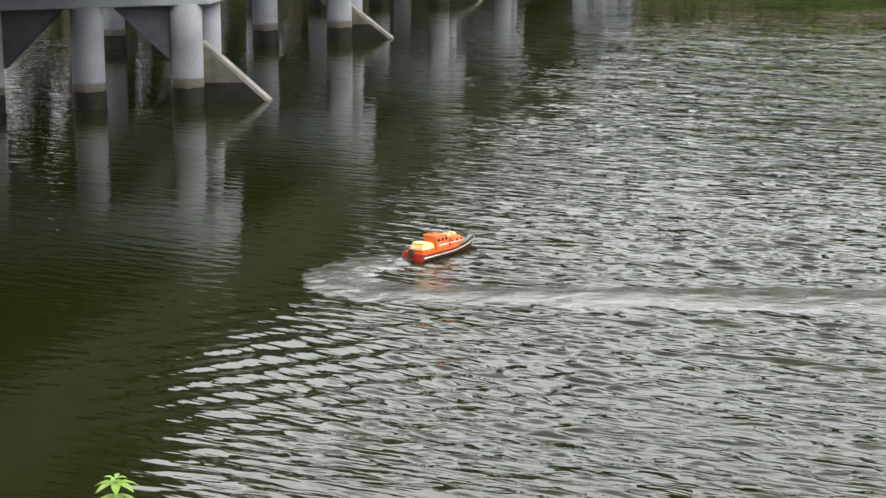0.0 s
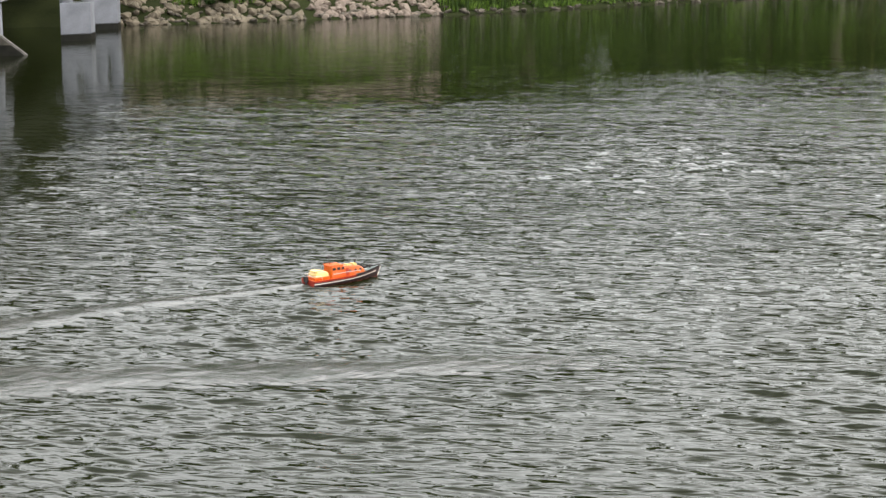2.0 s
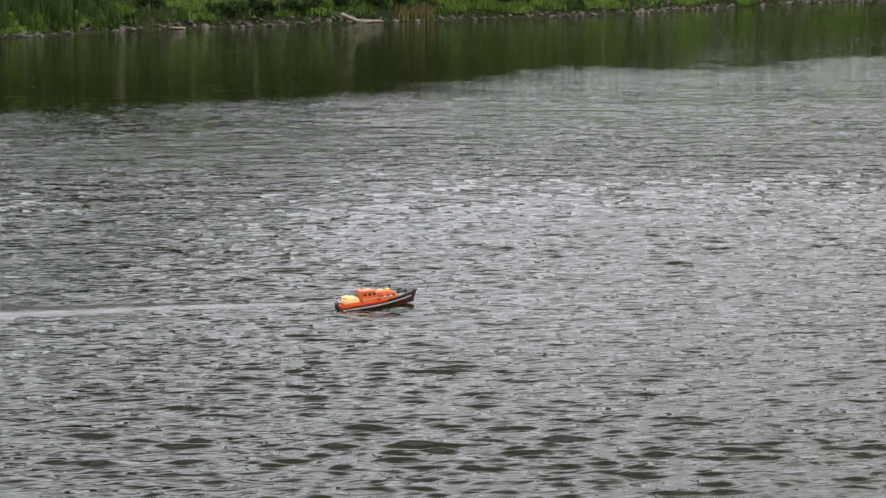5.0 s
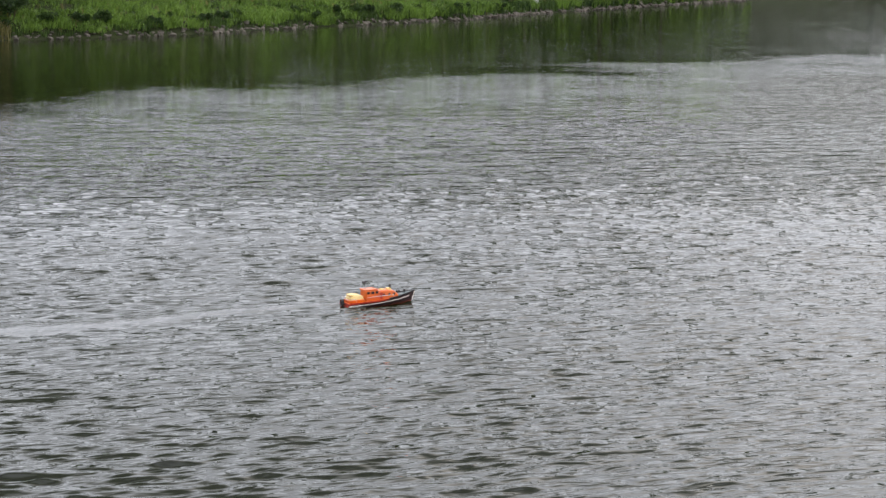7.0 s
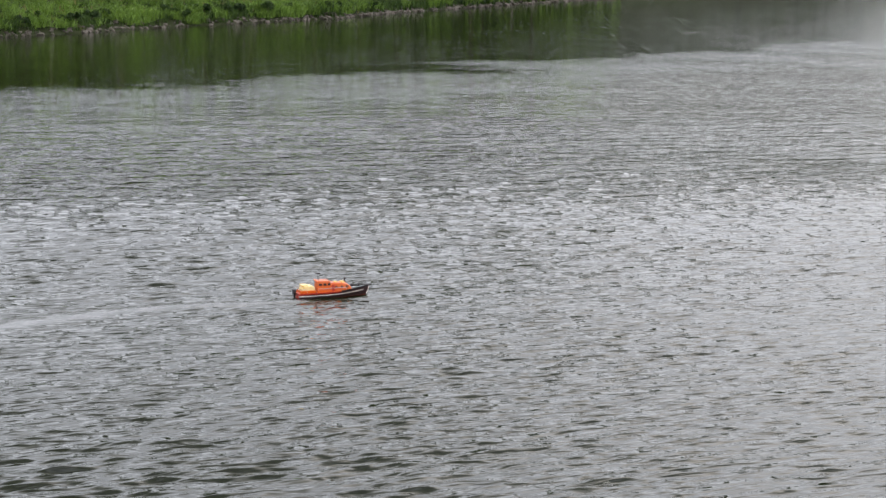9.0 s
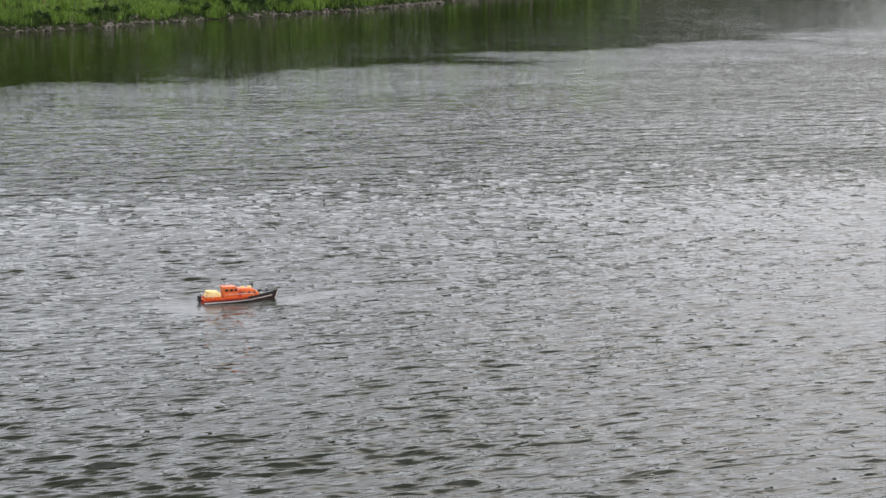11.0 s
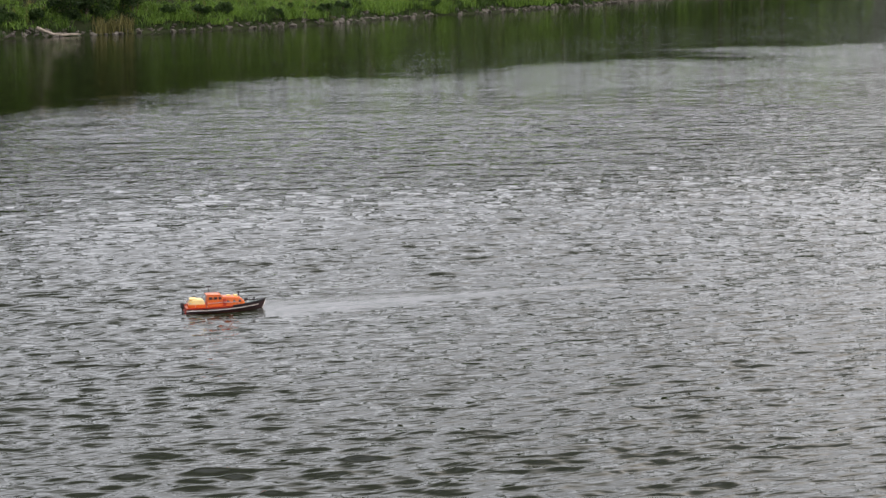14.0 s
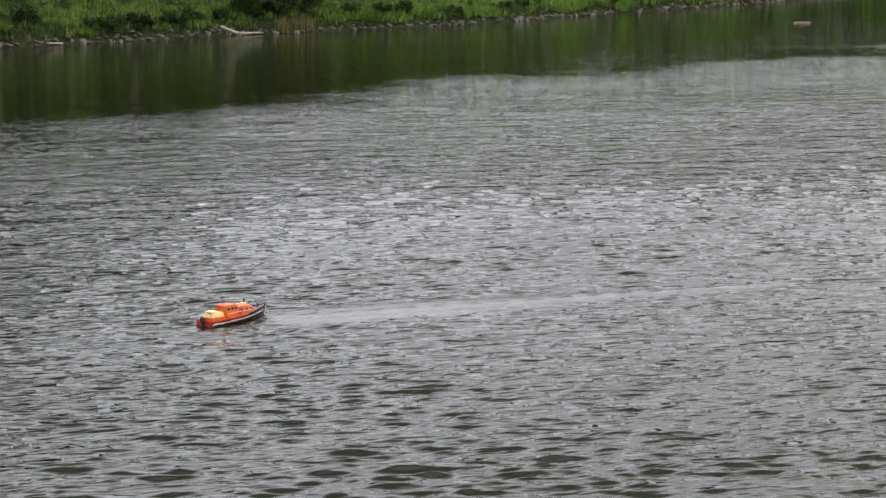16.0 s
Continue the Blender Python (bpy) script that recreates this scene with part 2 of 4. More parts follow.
def prism(points, axis_a, axis_b, axis_c, depth, origin=(0, 0, 0), bevel=0.0, bm=None):
    """A solid: the outline points (a, b) in the plane of axis_a and axis_b, drawn out by depth along axis_c."""
    bm = bm or bmesh.new()
    A, B, C, O = Vector(axis_a), Vector(axis_b), Vector(axis_c), Vector(origin)
    lo = [bm.verts.new(O + A * p + B * q) for p, q in points]
    hi = [bm.verts.new(O + A * p + B * q + C * depth) for p, q in points]
    k = len(points)
    faces = [bm.faces.new(lo[::-1]), bm.faces.new(hi)]
    faces += [bm.faces.new((lo[i], lo[(i + 1) % k], hi[(i + 1) % k], hi[i])) for i in range(k)]
    bmesh.ops.recalc_face_normals(bm, faces=bm.faces)
    if bevel:
        bmesh.ops.bevel(bm, geom=list(bm.edges), offset=bevel, segments=2, affect="EDGES", profile=0.5)
    return bm


def box(x0, x1, y0, y1, z0, z1, bevel=0.0):
    return prism([(x0, y0), (x1, y0), (x1, y1), (x0, y1)], (1, 0, 0), (0, 1, 0), (0, 0, 1), z1 - z0, (0, 0, z0), bevel)


def lathe(profile, segs=28, wobble=0.0, seed=0, bm=None, at=(0, 0)):
    """A turned solid from (radius, z) rows."""
    bm = bm or bmesh.new()
    rings = []
    for r, z in profile:
        ring = []
        for i in range(segs):
            a = 2 * math.pi * i / segs
            w = 1 + wobble * noise.noise((math.cos(a) * 2 + seed, math.sin(a) * 2, z * 1.5))
            ring.append(bm.verts.new((at[0] + r * w * math.cos(a), at[1] + r * w * math.sin(a), z)))
        rings.append(ring)
    for p, q in zip(rings, rings[1:]):
        for i in range(segs):
            bm.faces.new((p[i], p[(i + 1) % segs], q[(i + 1) % segs], q[i]))
    bm.faces.new(rings[0][::-1])
    bm.faces.new(rings[-1])
    return bm


def tube(points, r, segs=8, bm=None, r_end=None):
    """A round bar through the points, tapering to r_end."""
    bm = bm or bmesh.new()
    pts = [Vector(p) for p in points]
    rings = []
    for i, p in enumerate(pts):
        d = (pts[min(i + 1, len(pts) - 1)] - pts[max(i - 1, 0)]).normalized()
        u = d.cross(Vector((0.31, 0.17, 0.93)))
        if u.length < 0.1:
            u = d.cross(Vector((1, 0, 0)))
        u.normalize()
        v = d.cross(u)
        rr = r + ((r_end if r_end is not None else r) - r) * i / (len(pts) - 1)
        rings.append([bm.verts.new(p + (u * math.cos(a) + v * math.sin(a)) * rr) for a in (2 * math.pi * k / segs for k in range(segs))])
    for p, q in zip(rings, rings[1:]):
        for i in range(segs):
            bm.faces.new((p[i], p[(i + 1) % segs], q[(i + 1) % segs], q[i]))
    bm.faces.new(rings[0][::-1])
    bm.faces.new(rings[-1])
    return bm


# ---- ground: one sheet from horizon to horizon, with the river bed in it ----
FAR = [(-1500, 20), (-400, 80), (-60, 97), (-10, 99.2), (10.3, 99.8), (19, 101.5), (28, 103.2), (40, 109.4), (54, 116.5), (63, 118), (74, 120),
       (93, 121.8), (105, 124.5), (120, 131), (139, 137), (155, 142.5), (173, 152), (218, 172), (283, 198), (480, 285), (1500, 700)]


def far_shore(x):
    """The far water's edge: its y and its inland normal at x."""
    for (xa, ya), (xb, yb) in zip(FAR, FAR[1:]):
        if x <= xb or xb == 1500:
            f = (x - xa) / (xb - xa)
            d = Vector((xb - xa, yb - ya)).normalized()
            wig = 0.9 * noise.noise((x * 0.11, 3.1, 0)) + 0.45 * noise.noise((x * 0.5, 7.7, 0)) if -60 < x < 300 else 0
            return ya + (yb - ya) * f + wig, Vector((-d.y, d.x))


BANK = [(-14, -1.6), (-4, -1.3), (-1.0, -0.35), (-0.15, -0.06), (0.4, 0.22), (0.75, 0.70), (1.1, 0.98), (2.4, 1.35), (4.0, 1.85), (6.0, 2.45), (9.0, 3.3), (14, 4.6), (30, 8), (90, 15), (400, 36), (2500, 50)]


def bank_z(off):
    for (a, za), (b, zb) in zip(BANK, BANK[1:]):
        if off <= b:
            return za + (zb - za) * (off - a) / (b - a)
    return BANK[-1][1]


def on_bank(x, off):
    """A place on the far bank, off metres inland of the water's edge beside x."""
    y, nrm = far_shore(x)
    px, py = x + nrm.x * off, y + nrm.y * off
    z = bank_z(off)
    if off > 10 and x > 150:
        z *= 1 + (x - 150) / 260
    if off > 0.3:
        z += 0.16 * noise.noise((px * 0.45, py * 0.45, 0)) * min(1, off / 2)
    return Vector((px, py, z))


def build_ground():
    xs = [-1500, -700, -400, -200, -120] + [-60 + 4 * i for i in range(16)] + [4 + 0.8 * i for i in range(350)] + [290, 320, 360, 420, 480, 700, 1000, 1500]
    near = [(-2500, 9), (-400, 6.5), (-60, 4.8), (-10, 4.25), (-2.5, 4.12), (0, 4.1), (1.8, 4.0), (3.2, 3.55), (5.5, 2.2), (8, 0.8), (10, -0.1), (12, -0.9), (17, -1.6)]
    na = Vector((math.sin(radians(8)), math.cos(radians(8))))
    bm = bmesh.new()
    rows = []
    for x in xs:
        along = Vector((na.y, -na.x)) * (x / na.y)
        row = []
        for d, z in near:
            p = along + na * d
            row.append(bm.verts.new((p.x, p.y, z + (0.1 * noise.noise((p.x * 0.6, p.y * 0.6, 0)) if d < 9 else 0))))
        for off, z in BANK:
            p = on_bank(x, off)
            row.append(bm.verts.new(p))
        rows.append(row)
    for p, q in zip(rows, rows[1:]):
        for i in range(len(p) - 1):
            bm.faces.new((p[i], q[i], q[i + 1], p[i + 1]))
    ob = mesh_ob("ground", bm, M_SOIL, smooth=True)
    tagged(ob, "dark earth river banks and bed under grass", "ground", kind="structure")


build_ground()

# ---- water ----
LOOP = [(8.5, 23.65), (6.5, 23.9), (4.3, 24.15), (1.5, 24.45), (-0.3, 24.6), (-1.15, 24.95), (-1.4, 25.5), (-1.2, 26.1), (-0.7, 26.6)]


def smooth_line(points, steps=8):
    """A curve through the points."""
    out = []
    P = [Vector(p) for p in points]
    P = [2 * P[0] - P[1]] + P + [2 * P[-1] - P[-2]]
    for i in range(1, len(P) - 2):
        for k in range(steps):
            f = k / steps
            a, b, c, d = P[i - 1:i + 3]
            out.append(0.5 * (2 * b + (c - a) * f + (2 * a - 5 * b + 4 * c - d) * f * f + (3 * b - a - 3 * c + d) * f ** 3))
    out.append(P[-2])
    return out


def wave_field(X, Y, step):
    """Wind chop as a sum of many short sharp-crested waves, calm in the lee of the far bank and of the bridge and along the boat's old wake."""
    g = np.random.RandomState(11)
    D = np.zeros((3,) + X.shape)
    for i in range(120):
        if i < 92:
            lam, a, slope = 0.15 * (0.40 / 0.15) ** g.rand(), radians(-127 + 14 * g.randn()), WAVE_SLOPE / math.sqrt(92)
        else:
            lam, a, slope = 0.36 * (1.3 / 0.36) ** g.rand(), radians(-120 + 24 * g.randn()), 0.26 * WAVE_SLOPE / math.sqrt(28)
        k = 2 * np.pi / lam
        fit = np.clip((lam / step - 1.6) / 1.2, 0, 1)
        amp = fit * slope * math.sqrt(2) / k * (0.7 + 0.6 * g.rand())
        ph = k * (X * np.cos(a) + Y * np.sin(a)) + 6.283 * g.rand()
        D[2] += amp * np.sin(ph)
        D[0] += 0.55 * amp * np.cos(a) * np.cos(ph)
        D[1] += 0.55 * amp * np.sin(a) * np.cos(ph)
    # gusts: rougher and quieter patches
    patch = np.zeros_like(X)
    for i in range(14):
        lam, a = 5 + 13 * g.rand(), 6.283 * g.rand()
        patch += np.sin(6.283 / lam * (X * np.cos(a) + 0.6 * Y * np.sin(a)) + 6.283 * g.rand())
    patch /= 2.65
    far = np.clip(0.5 + 0.05 * (58 + 0.06 * X - Y + 4.0 * patch), 0, 1)
    side = np.clip(0.5 + 0.40 * (X - np.maximum(0.075 * Y - 2.95, 0.176 * Y - 6.05) + 0.5 * patch), 0, 1)
    amp = (0.09 + 0.91 * far * side) * (1 + 0.25 * patch)
    # the boat's earlier track has smoothed the chop
    near = np.full(X.shape, 9.0)
    line = smooth_line(LOOP, 6)
    for i, p in enumerate(line):
        wide = 0.5 + 0.55 * (1 - i / len(line))
        near = np.minimum(near, np.hypot(X - p.x, Y - p.y) / wide)
    calm = np.clip(1.25 - near, 0, 1)
    amp = amp * (1 - 0.17 * np.clip((36 - np.hypot(X, Y)) / 12, 0, 1)) * (1 + 0.38 * np.clip((X - 7) / 10, 0, 1))
    D *= amp * (1 - 0.8 * calm)
    # the wind leans the crests forward: steep fronts, long backs
    D[0] += 0.5 * D[2] * math.cos(radians(-127))
    D[1] += 0.5 * D[2] * math.sin(radians(-127))
    for cx, cy, size, lam, a, high in ((3.8, 20.0, 3.6, 0.62, 52, 0.014), (-0.4, 21.0, 2.4, 0.55, 118, 0.014), (7.0, 25.5, 3.4, 0.50, 62, 0.012), (19, 22.0, 3.4, 0.5, 65, 0.004)):
        e = np.exp(-((X - cx) ** 2 + (Y - cy) ** 2) / size ** 2) * (1 - calm)
        k = 2 * np.pi / lam
        D[2] += high * e * np.sin(k * (X * np.cos(radians(a)) + Y * np.sin(radians(a))) + 1.5 * patch)
    return D


WAVE_SLOPE = 0.175


def build_water():
    """One sheet to the horizon; waves in the mesh over the open reach, finest near the bank from which it is watched."""
    r = [13.5]
    while r[-1] < 78:
        r.append(r[-1] + max(0.031, r[-1] ** 2 / 19000))
    r = np.array(r)
    az = np.radians(np.linspace(-17, 75, 800))
    R, A = np.meshgrid(r, az, indexing="ij")
    X, Y = R * np.sin(A), R * np.cos(A)
    step = np.maximum(R * (az[1] - az[0]), np.maximum(0.031, R ** 2 / 19000))
    D = wave_field(X, Y, step)
    edge = np.minimum(np.minimum(R - r[0], r[-1] - R), np.minimum(A - az[0], az[-1] - A) * R)
    D *= np.clip((edge - 0.8) / 2.0, 0, 1) * (1 - 0.5 * np.clip((R - 27) / 32, 0, 1))
    nr, na = X.shape
    idx = np.arange(nr * na).reshape(nr, na)
    quads = np.stack([idx[:-1, :-1], idx[1:, :-1], idx[1:, 1:], idx[:-1, 1:]], -1).reshape(-1, 4)[:, ::-1]
    verts = np.stack([X + D[0], Y + D[1], D[2]], -1).reshape(-1, 3)
    loop = np.concatenate([idx[0, :-1], idx[:-1, -1], idx[-1, :0:-1], idx[:0:-1, 0]])
    mid = np.array([math.sin(radians(25)) * 40, math.cos(radians(25)) * 40])
    way = verts[loop, :2] - mid
    way = way / np.linalg.norm(way, axis=1, keepdims=True) * 2600 + mid
    outer = np.concatenate([way, np.zeros((len(loop), 1))], 1)
    o = nr * na + np.arange(len(loop))
    ring = np.stack([loop, np.roll(loop, -1), np.roll(o, -1), o], -1)
    verts = np.concatenate([verts, outer])
    quads = np.concatenate([quads, ring])
    e1, e2 = verts[quads[:, 1]] - verts[quads[:, 0]], verts[quads[:, 2]] - verts[quads[:, 0]]
    down = e1[:, 0] * e2[:, 1] - e1[:, 1] * e2[:, 0] < 0
    quads[down] = quads[down][:, ::-1]
    me = bpy.data.meshes.new("water")
    me.vertices.add(len(verts))
    me.vertices.foreach_set("co", verts.ravel())
    me.loops.add(len(quads) * 4)
    me.loops.foreach_set("vertex_index", quads.ravel().astype(np.int32))
    me.polygons.add(len(quads))
    me.polygons.foreach_set("loop_start", np.arange(0, len(quads) * 4, 4, dtype=np.int32))
    me.update(calc_edges=True)
    me.shade_smooth()
    me.materials.append(M_WATER)
    ob = new("water", me)
    return tagged(ob, "dark olive rippled river water reflecting grey sky", "water", kind="structure")


WATER = build_water()

# ---- bridge ----
E1 = Vector((0.955, 0.297, 0))   # along a pier
E2 = Vector((0.205, 0.979, 0))   # along the bridge
UP = Vector((0, 0, 1))
PIER_R, CAP_Z = 0.345, 2.12


def round_pile(parent, x, y, top):
    pile = part("column", lathe([(PIER_R, 0.52), (PIER_R, 0.6), (PIER_R, 1.4), (PIER_R, top)], 32, 0.012, x, at=(x, y)), M_CONC, parent, smooth=False)
    for f in pile.data.polygons:
        f.use_smooth = len(f.vertices) == 4
    part("splash_band", lathe([(PIER_R + 0.006, 0.36), (PIER_R + 0.012, 0.44), (PIER_R + 0.004, 0.53)], 32, 0.02, x + 3, at=(x, y)), M_BAND, pile, "stained splash zone")
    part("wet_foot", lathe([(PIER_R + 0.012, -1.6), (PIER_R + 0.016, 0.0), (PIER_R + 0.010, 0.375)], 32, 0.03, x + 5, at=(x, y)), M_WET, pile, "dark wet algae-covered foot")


def build_pier(x, y, columns=4, fin_long=1.1, fin_high=0.88):
    """A pier: two rows of round piles under a deep cap, gusset walls against the outer piles, and a sloping cutwater fin."""
    pier = base("bridge_pier", pose(x, y, 0))
    gap = 2.1
    for k, back in [(k, 0) for k in range(columns)] + [(0, 1.25)]:
        p = E1 * (-gap * k) + E2 * back
        round_pile(pier, p.x, p.y, CAP_Z + 0.03)
    length = gap * (columns - 1) + 2 * PIER_R + 0.55
    cap = prism([(0, 0), (length, 0), (length, 1.9), (0, 1.9)], -E1, E2, UP, 1.25, E1 * (PIER_R + 0.27) - E2 * 0.33 + UP * CAP_Z, 0.03)
    part("cap_beam", cap, M_CONC, pier, "pale blue-grey painted concrete cap beam")
    for k, sgn in ((0, -1), (2, 1), (2, -1)):
        o = E1 * (-gap * k + sgn * (PIER_R - 0.03)) + E2 * 0.02
        g = prism([(0, 0), (1.28, 0), (0, -1.25)], E1 * sgn, UP, E2, 0.30, o + UP * (CAP_Z + 0.01), 0.012)
        part("gusset", g, M_CONC_DARK, pier, "dark sloping concrete gusset")
    # cutwater fin between the rows
    fd = Vector((0.995, 0.06, 0))
    o = E1 * (PIER_R - 0.06) + E2 * 0.1
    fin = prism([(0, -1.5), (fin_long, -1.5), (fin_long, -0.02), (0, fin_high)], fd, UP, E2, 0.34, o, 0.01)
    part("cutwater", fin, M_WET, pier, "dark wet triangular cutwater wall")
    cut = fin_long * (fin_high - 0.42) / (fin_high + 0.02)
    face = prism([(0, 0.42), (cut, 0.42), (0, fin_high - 0.004)], fd, UP, E2, 0.352, o - E2 * 0.006)
    part("cutwater_face", face, M_BAND, pier, "pale stained upper part of the cutwater")
    rim = prism([(-0.02, fin_high - 0.01), (fin_long - 0.02, -0.04), (fin_long + 0.05, -0.04), (fin_long + 0.05, 0.03), (0.02, fin_high + 0.07), (-0.02, fin_high + 0.07)], fd, UP, E2, 0.24, o + E2 * 0.05, 0.008)
    part("cutwater_coping", rim, M_COPING, pier, "pale worn coping on the cutwater")
    tagged(pier, "grey concrete bridge pier with sloping cutwater standing in the river", "bridge pier", "piers of the bridge")
    return pier


def build_footing_pier(x, y, w, h):
    """A pier nearer the bank: a square footing block with a round column on it."""
    pier = base("bridge_column", pose(x, y, 0))
    o = E1 * (-w / 2)
    part("footing", prism([(0, 0), (w, 0), (w, w), (0, w)], E1, E2, UP, h - 0.28, o + UP * 0.28, 0.03), M_CONC, pier)
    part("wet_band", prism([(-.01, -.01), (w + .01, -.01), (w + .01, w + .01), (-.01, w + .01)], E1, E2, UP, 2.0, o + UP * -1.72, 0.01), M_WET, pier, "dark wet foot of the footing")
    c = E2 * (w / 2)
    for k in (-0.22, 0.22):
        part("column", lathe([(0.3, h - 0.02), (0.3, 3.5)], 24, 0.01, k, at=(c.x + k * w * 1.6 * E1.x, c.y + k * w * 1.6 * E1.y)), M_CONC, pier)
    part("crosshead", prism([(-.5, -.1), (w + .5, -.1), (w + .5, w + .1), (-.5, w + .1)], E1, E2, UP, 0.8, o + UP * 3.4, 0.03), M_CONC, pier)
    tagged(pier, "pale concrete column on a square footing by the bank", "bridge pier", "piers of the bridge")


build_pier(-5.45, 42.65, 4, 1.36, 1.24)
for px, py in ((-2.85, 55.65), (-0.10, 68.1), (2.45, 80.4)):
    build_pier(px, py)
build_footing_pier(6.45, 88.9, 1.42, 1.65)
build_footing_pier(8.45, 96.6, 1.18, 1.45)


def build_deck():
    """Girders, slab and parapets of the bridge, over the piers from bank to bank."""
    bridge = base("bridge_deck", pose(-5.45, 42.65, 0))
    start, length, width = -62.0, 128.0, 8.2
    for k in range(4):
        o = E1 * (0.25 - 2.35 * k) + E2 * start + UP * (CAP_Z + 1.26)
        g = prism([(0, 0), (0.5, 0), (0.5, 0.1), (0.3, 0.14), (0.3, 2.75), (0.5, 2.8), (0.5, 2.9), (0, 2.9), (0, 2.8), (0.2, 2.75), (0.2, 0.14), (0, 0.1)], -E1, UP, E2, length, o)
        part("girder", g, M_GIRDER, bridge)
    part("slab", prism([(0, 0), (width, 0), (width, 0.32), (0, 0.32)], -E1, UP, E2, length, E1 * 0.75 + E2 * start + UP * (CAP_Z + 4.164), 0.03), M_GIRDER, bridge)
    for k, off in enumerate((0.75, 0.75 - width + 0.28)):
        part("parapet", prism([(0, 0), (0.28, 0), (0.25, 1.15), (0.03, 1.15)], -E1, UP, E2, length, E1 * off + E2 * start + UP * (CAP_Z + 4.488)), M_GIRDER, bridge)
    tagged(bridge, "dark olive steel girder bridge deck with parapets on the piers", "bridge")


build_deck()


# ---- the model lifeboat ----
def hull_half(u):
    """Half beam at the deck, half beam at the chine, sheer height and keel depth, at u from 0 (stern) to 1 (bow)."""
    fore = max(0.0, (u - 0.45) / 0.55)
    beam = 0.205 * (1 - fore ** 2.3) + 0.004
    chine = 0.185 * (1 - fore ** 1.6) + 0.002
    if u < 0.25:
        beam -= 0.02 * (1 - u / 0.25)
    sheer = 0.100 + 0.012 * u + 0.058 * fore ** 1.5
    keel = -0.055 * (1 - fore ** 3)
    return beam, chine, sheer, keel


def hull_x(u, z):
    """Raked stem: the upper hull reaches further forward."""
    return -0.66 + 1.26 * u + (0.35 * max(0, z) * max(0, (u - 0.6) / 0.4) ** 2 if u > 0.6 else 0)


def loft(rows, close_ends=True):
    bm = bmesh.new()
    grid = [[bm.verts.new(p) for p in r] for r in rows]
    for p, q in zip(grid, grid[1:]):
        for i in range(len(p) - 1):
            bm.faces.new((p[i], p[i + 1], q[i + 1], q[i]))
    if close_ends:
        bm.faces.new(grid[0][::-1])
        bm.faces.new(grid[-1])
    bmesh.ops.remove_doubles(bm, verts=bm.verts, dist=0.0004)
    bmesh.ops.recalc_face_normals(bm, faces=bm.faces)
    return bm


def strake(z_low, z_high, out, u0, u1, side, steps=36, level=False):
    """A rubbing strip along one side of the hull, between two shares of the height from chine to sheer."""
    rows = []
    for i in range(steps + 1):
        u = u0 + (u1 - u0) * i / steps
        b, c, s, k = hull_half(u)
        ring = []
        for f, o in ((z_low, -0.004), (z_low, out), (z_high, out), (z_high, -0.004)):
            z = (f if level else 0.012 + (s - 0.012) * f)
            if level:
                z += 0.055 * u * u * u
                f = (z - 0.012) / (s - 0.012)
            ring.append((hull_x(u, z) + (out * 0.6 if u > 0.97 and o > 0 else 0), side * (c + (b - c) * f + o), z))
        rows.append(ring + ring[:1])
    return loft(rows)


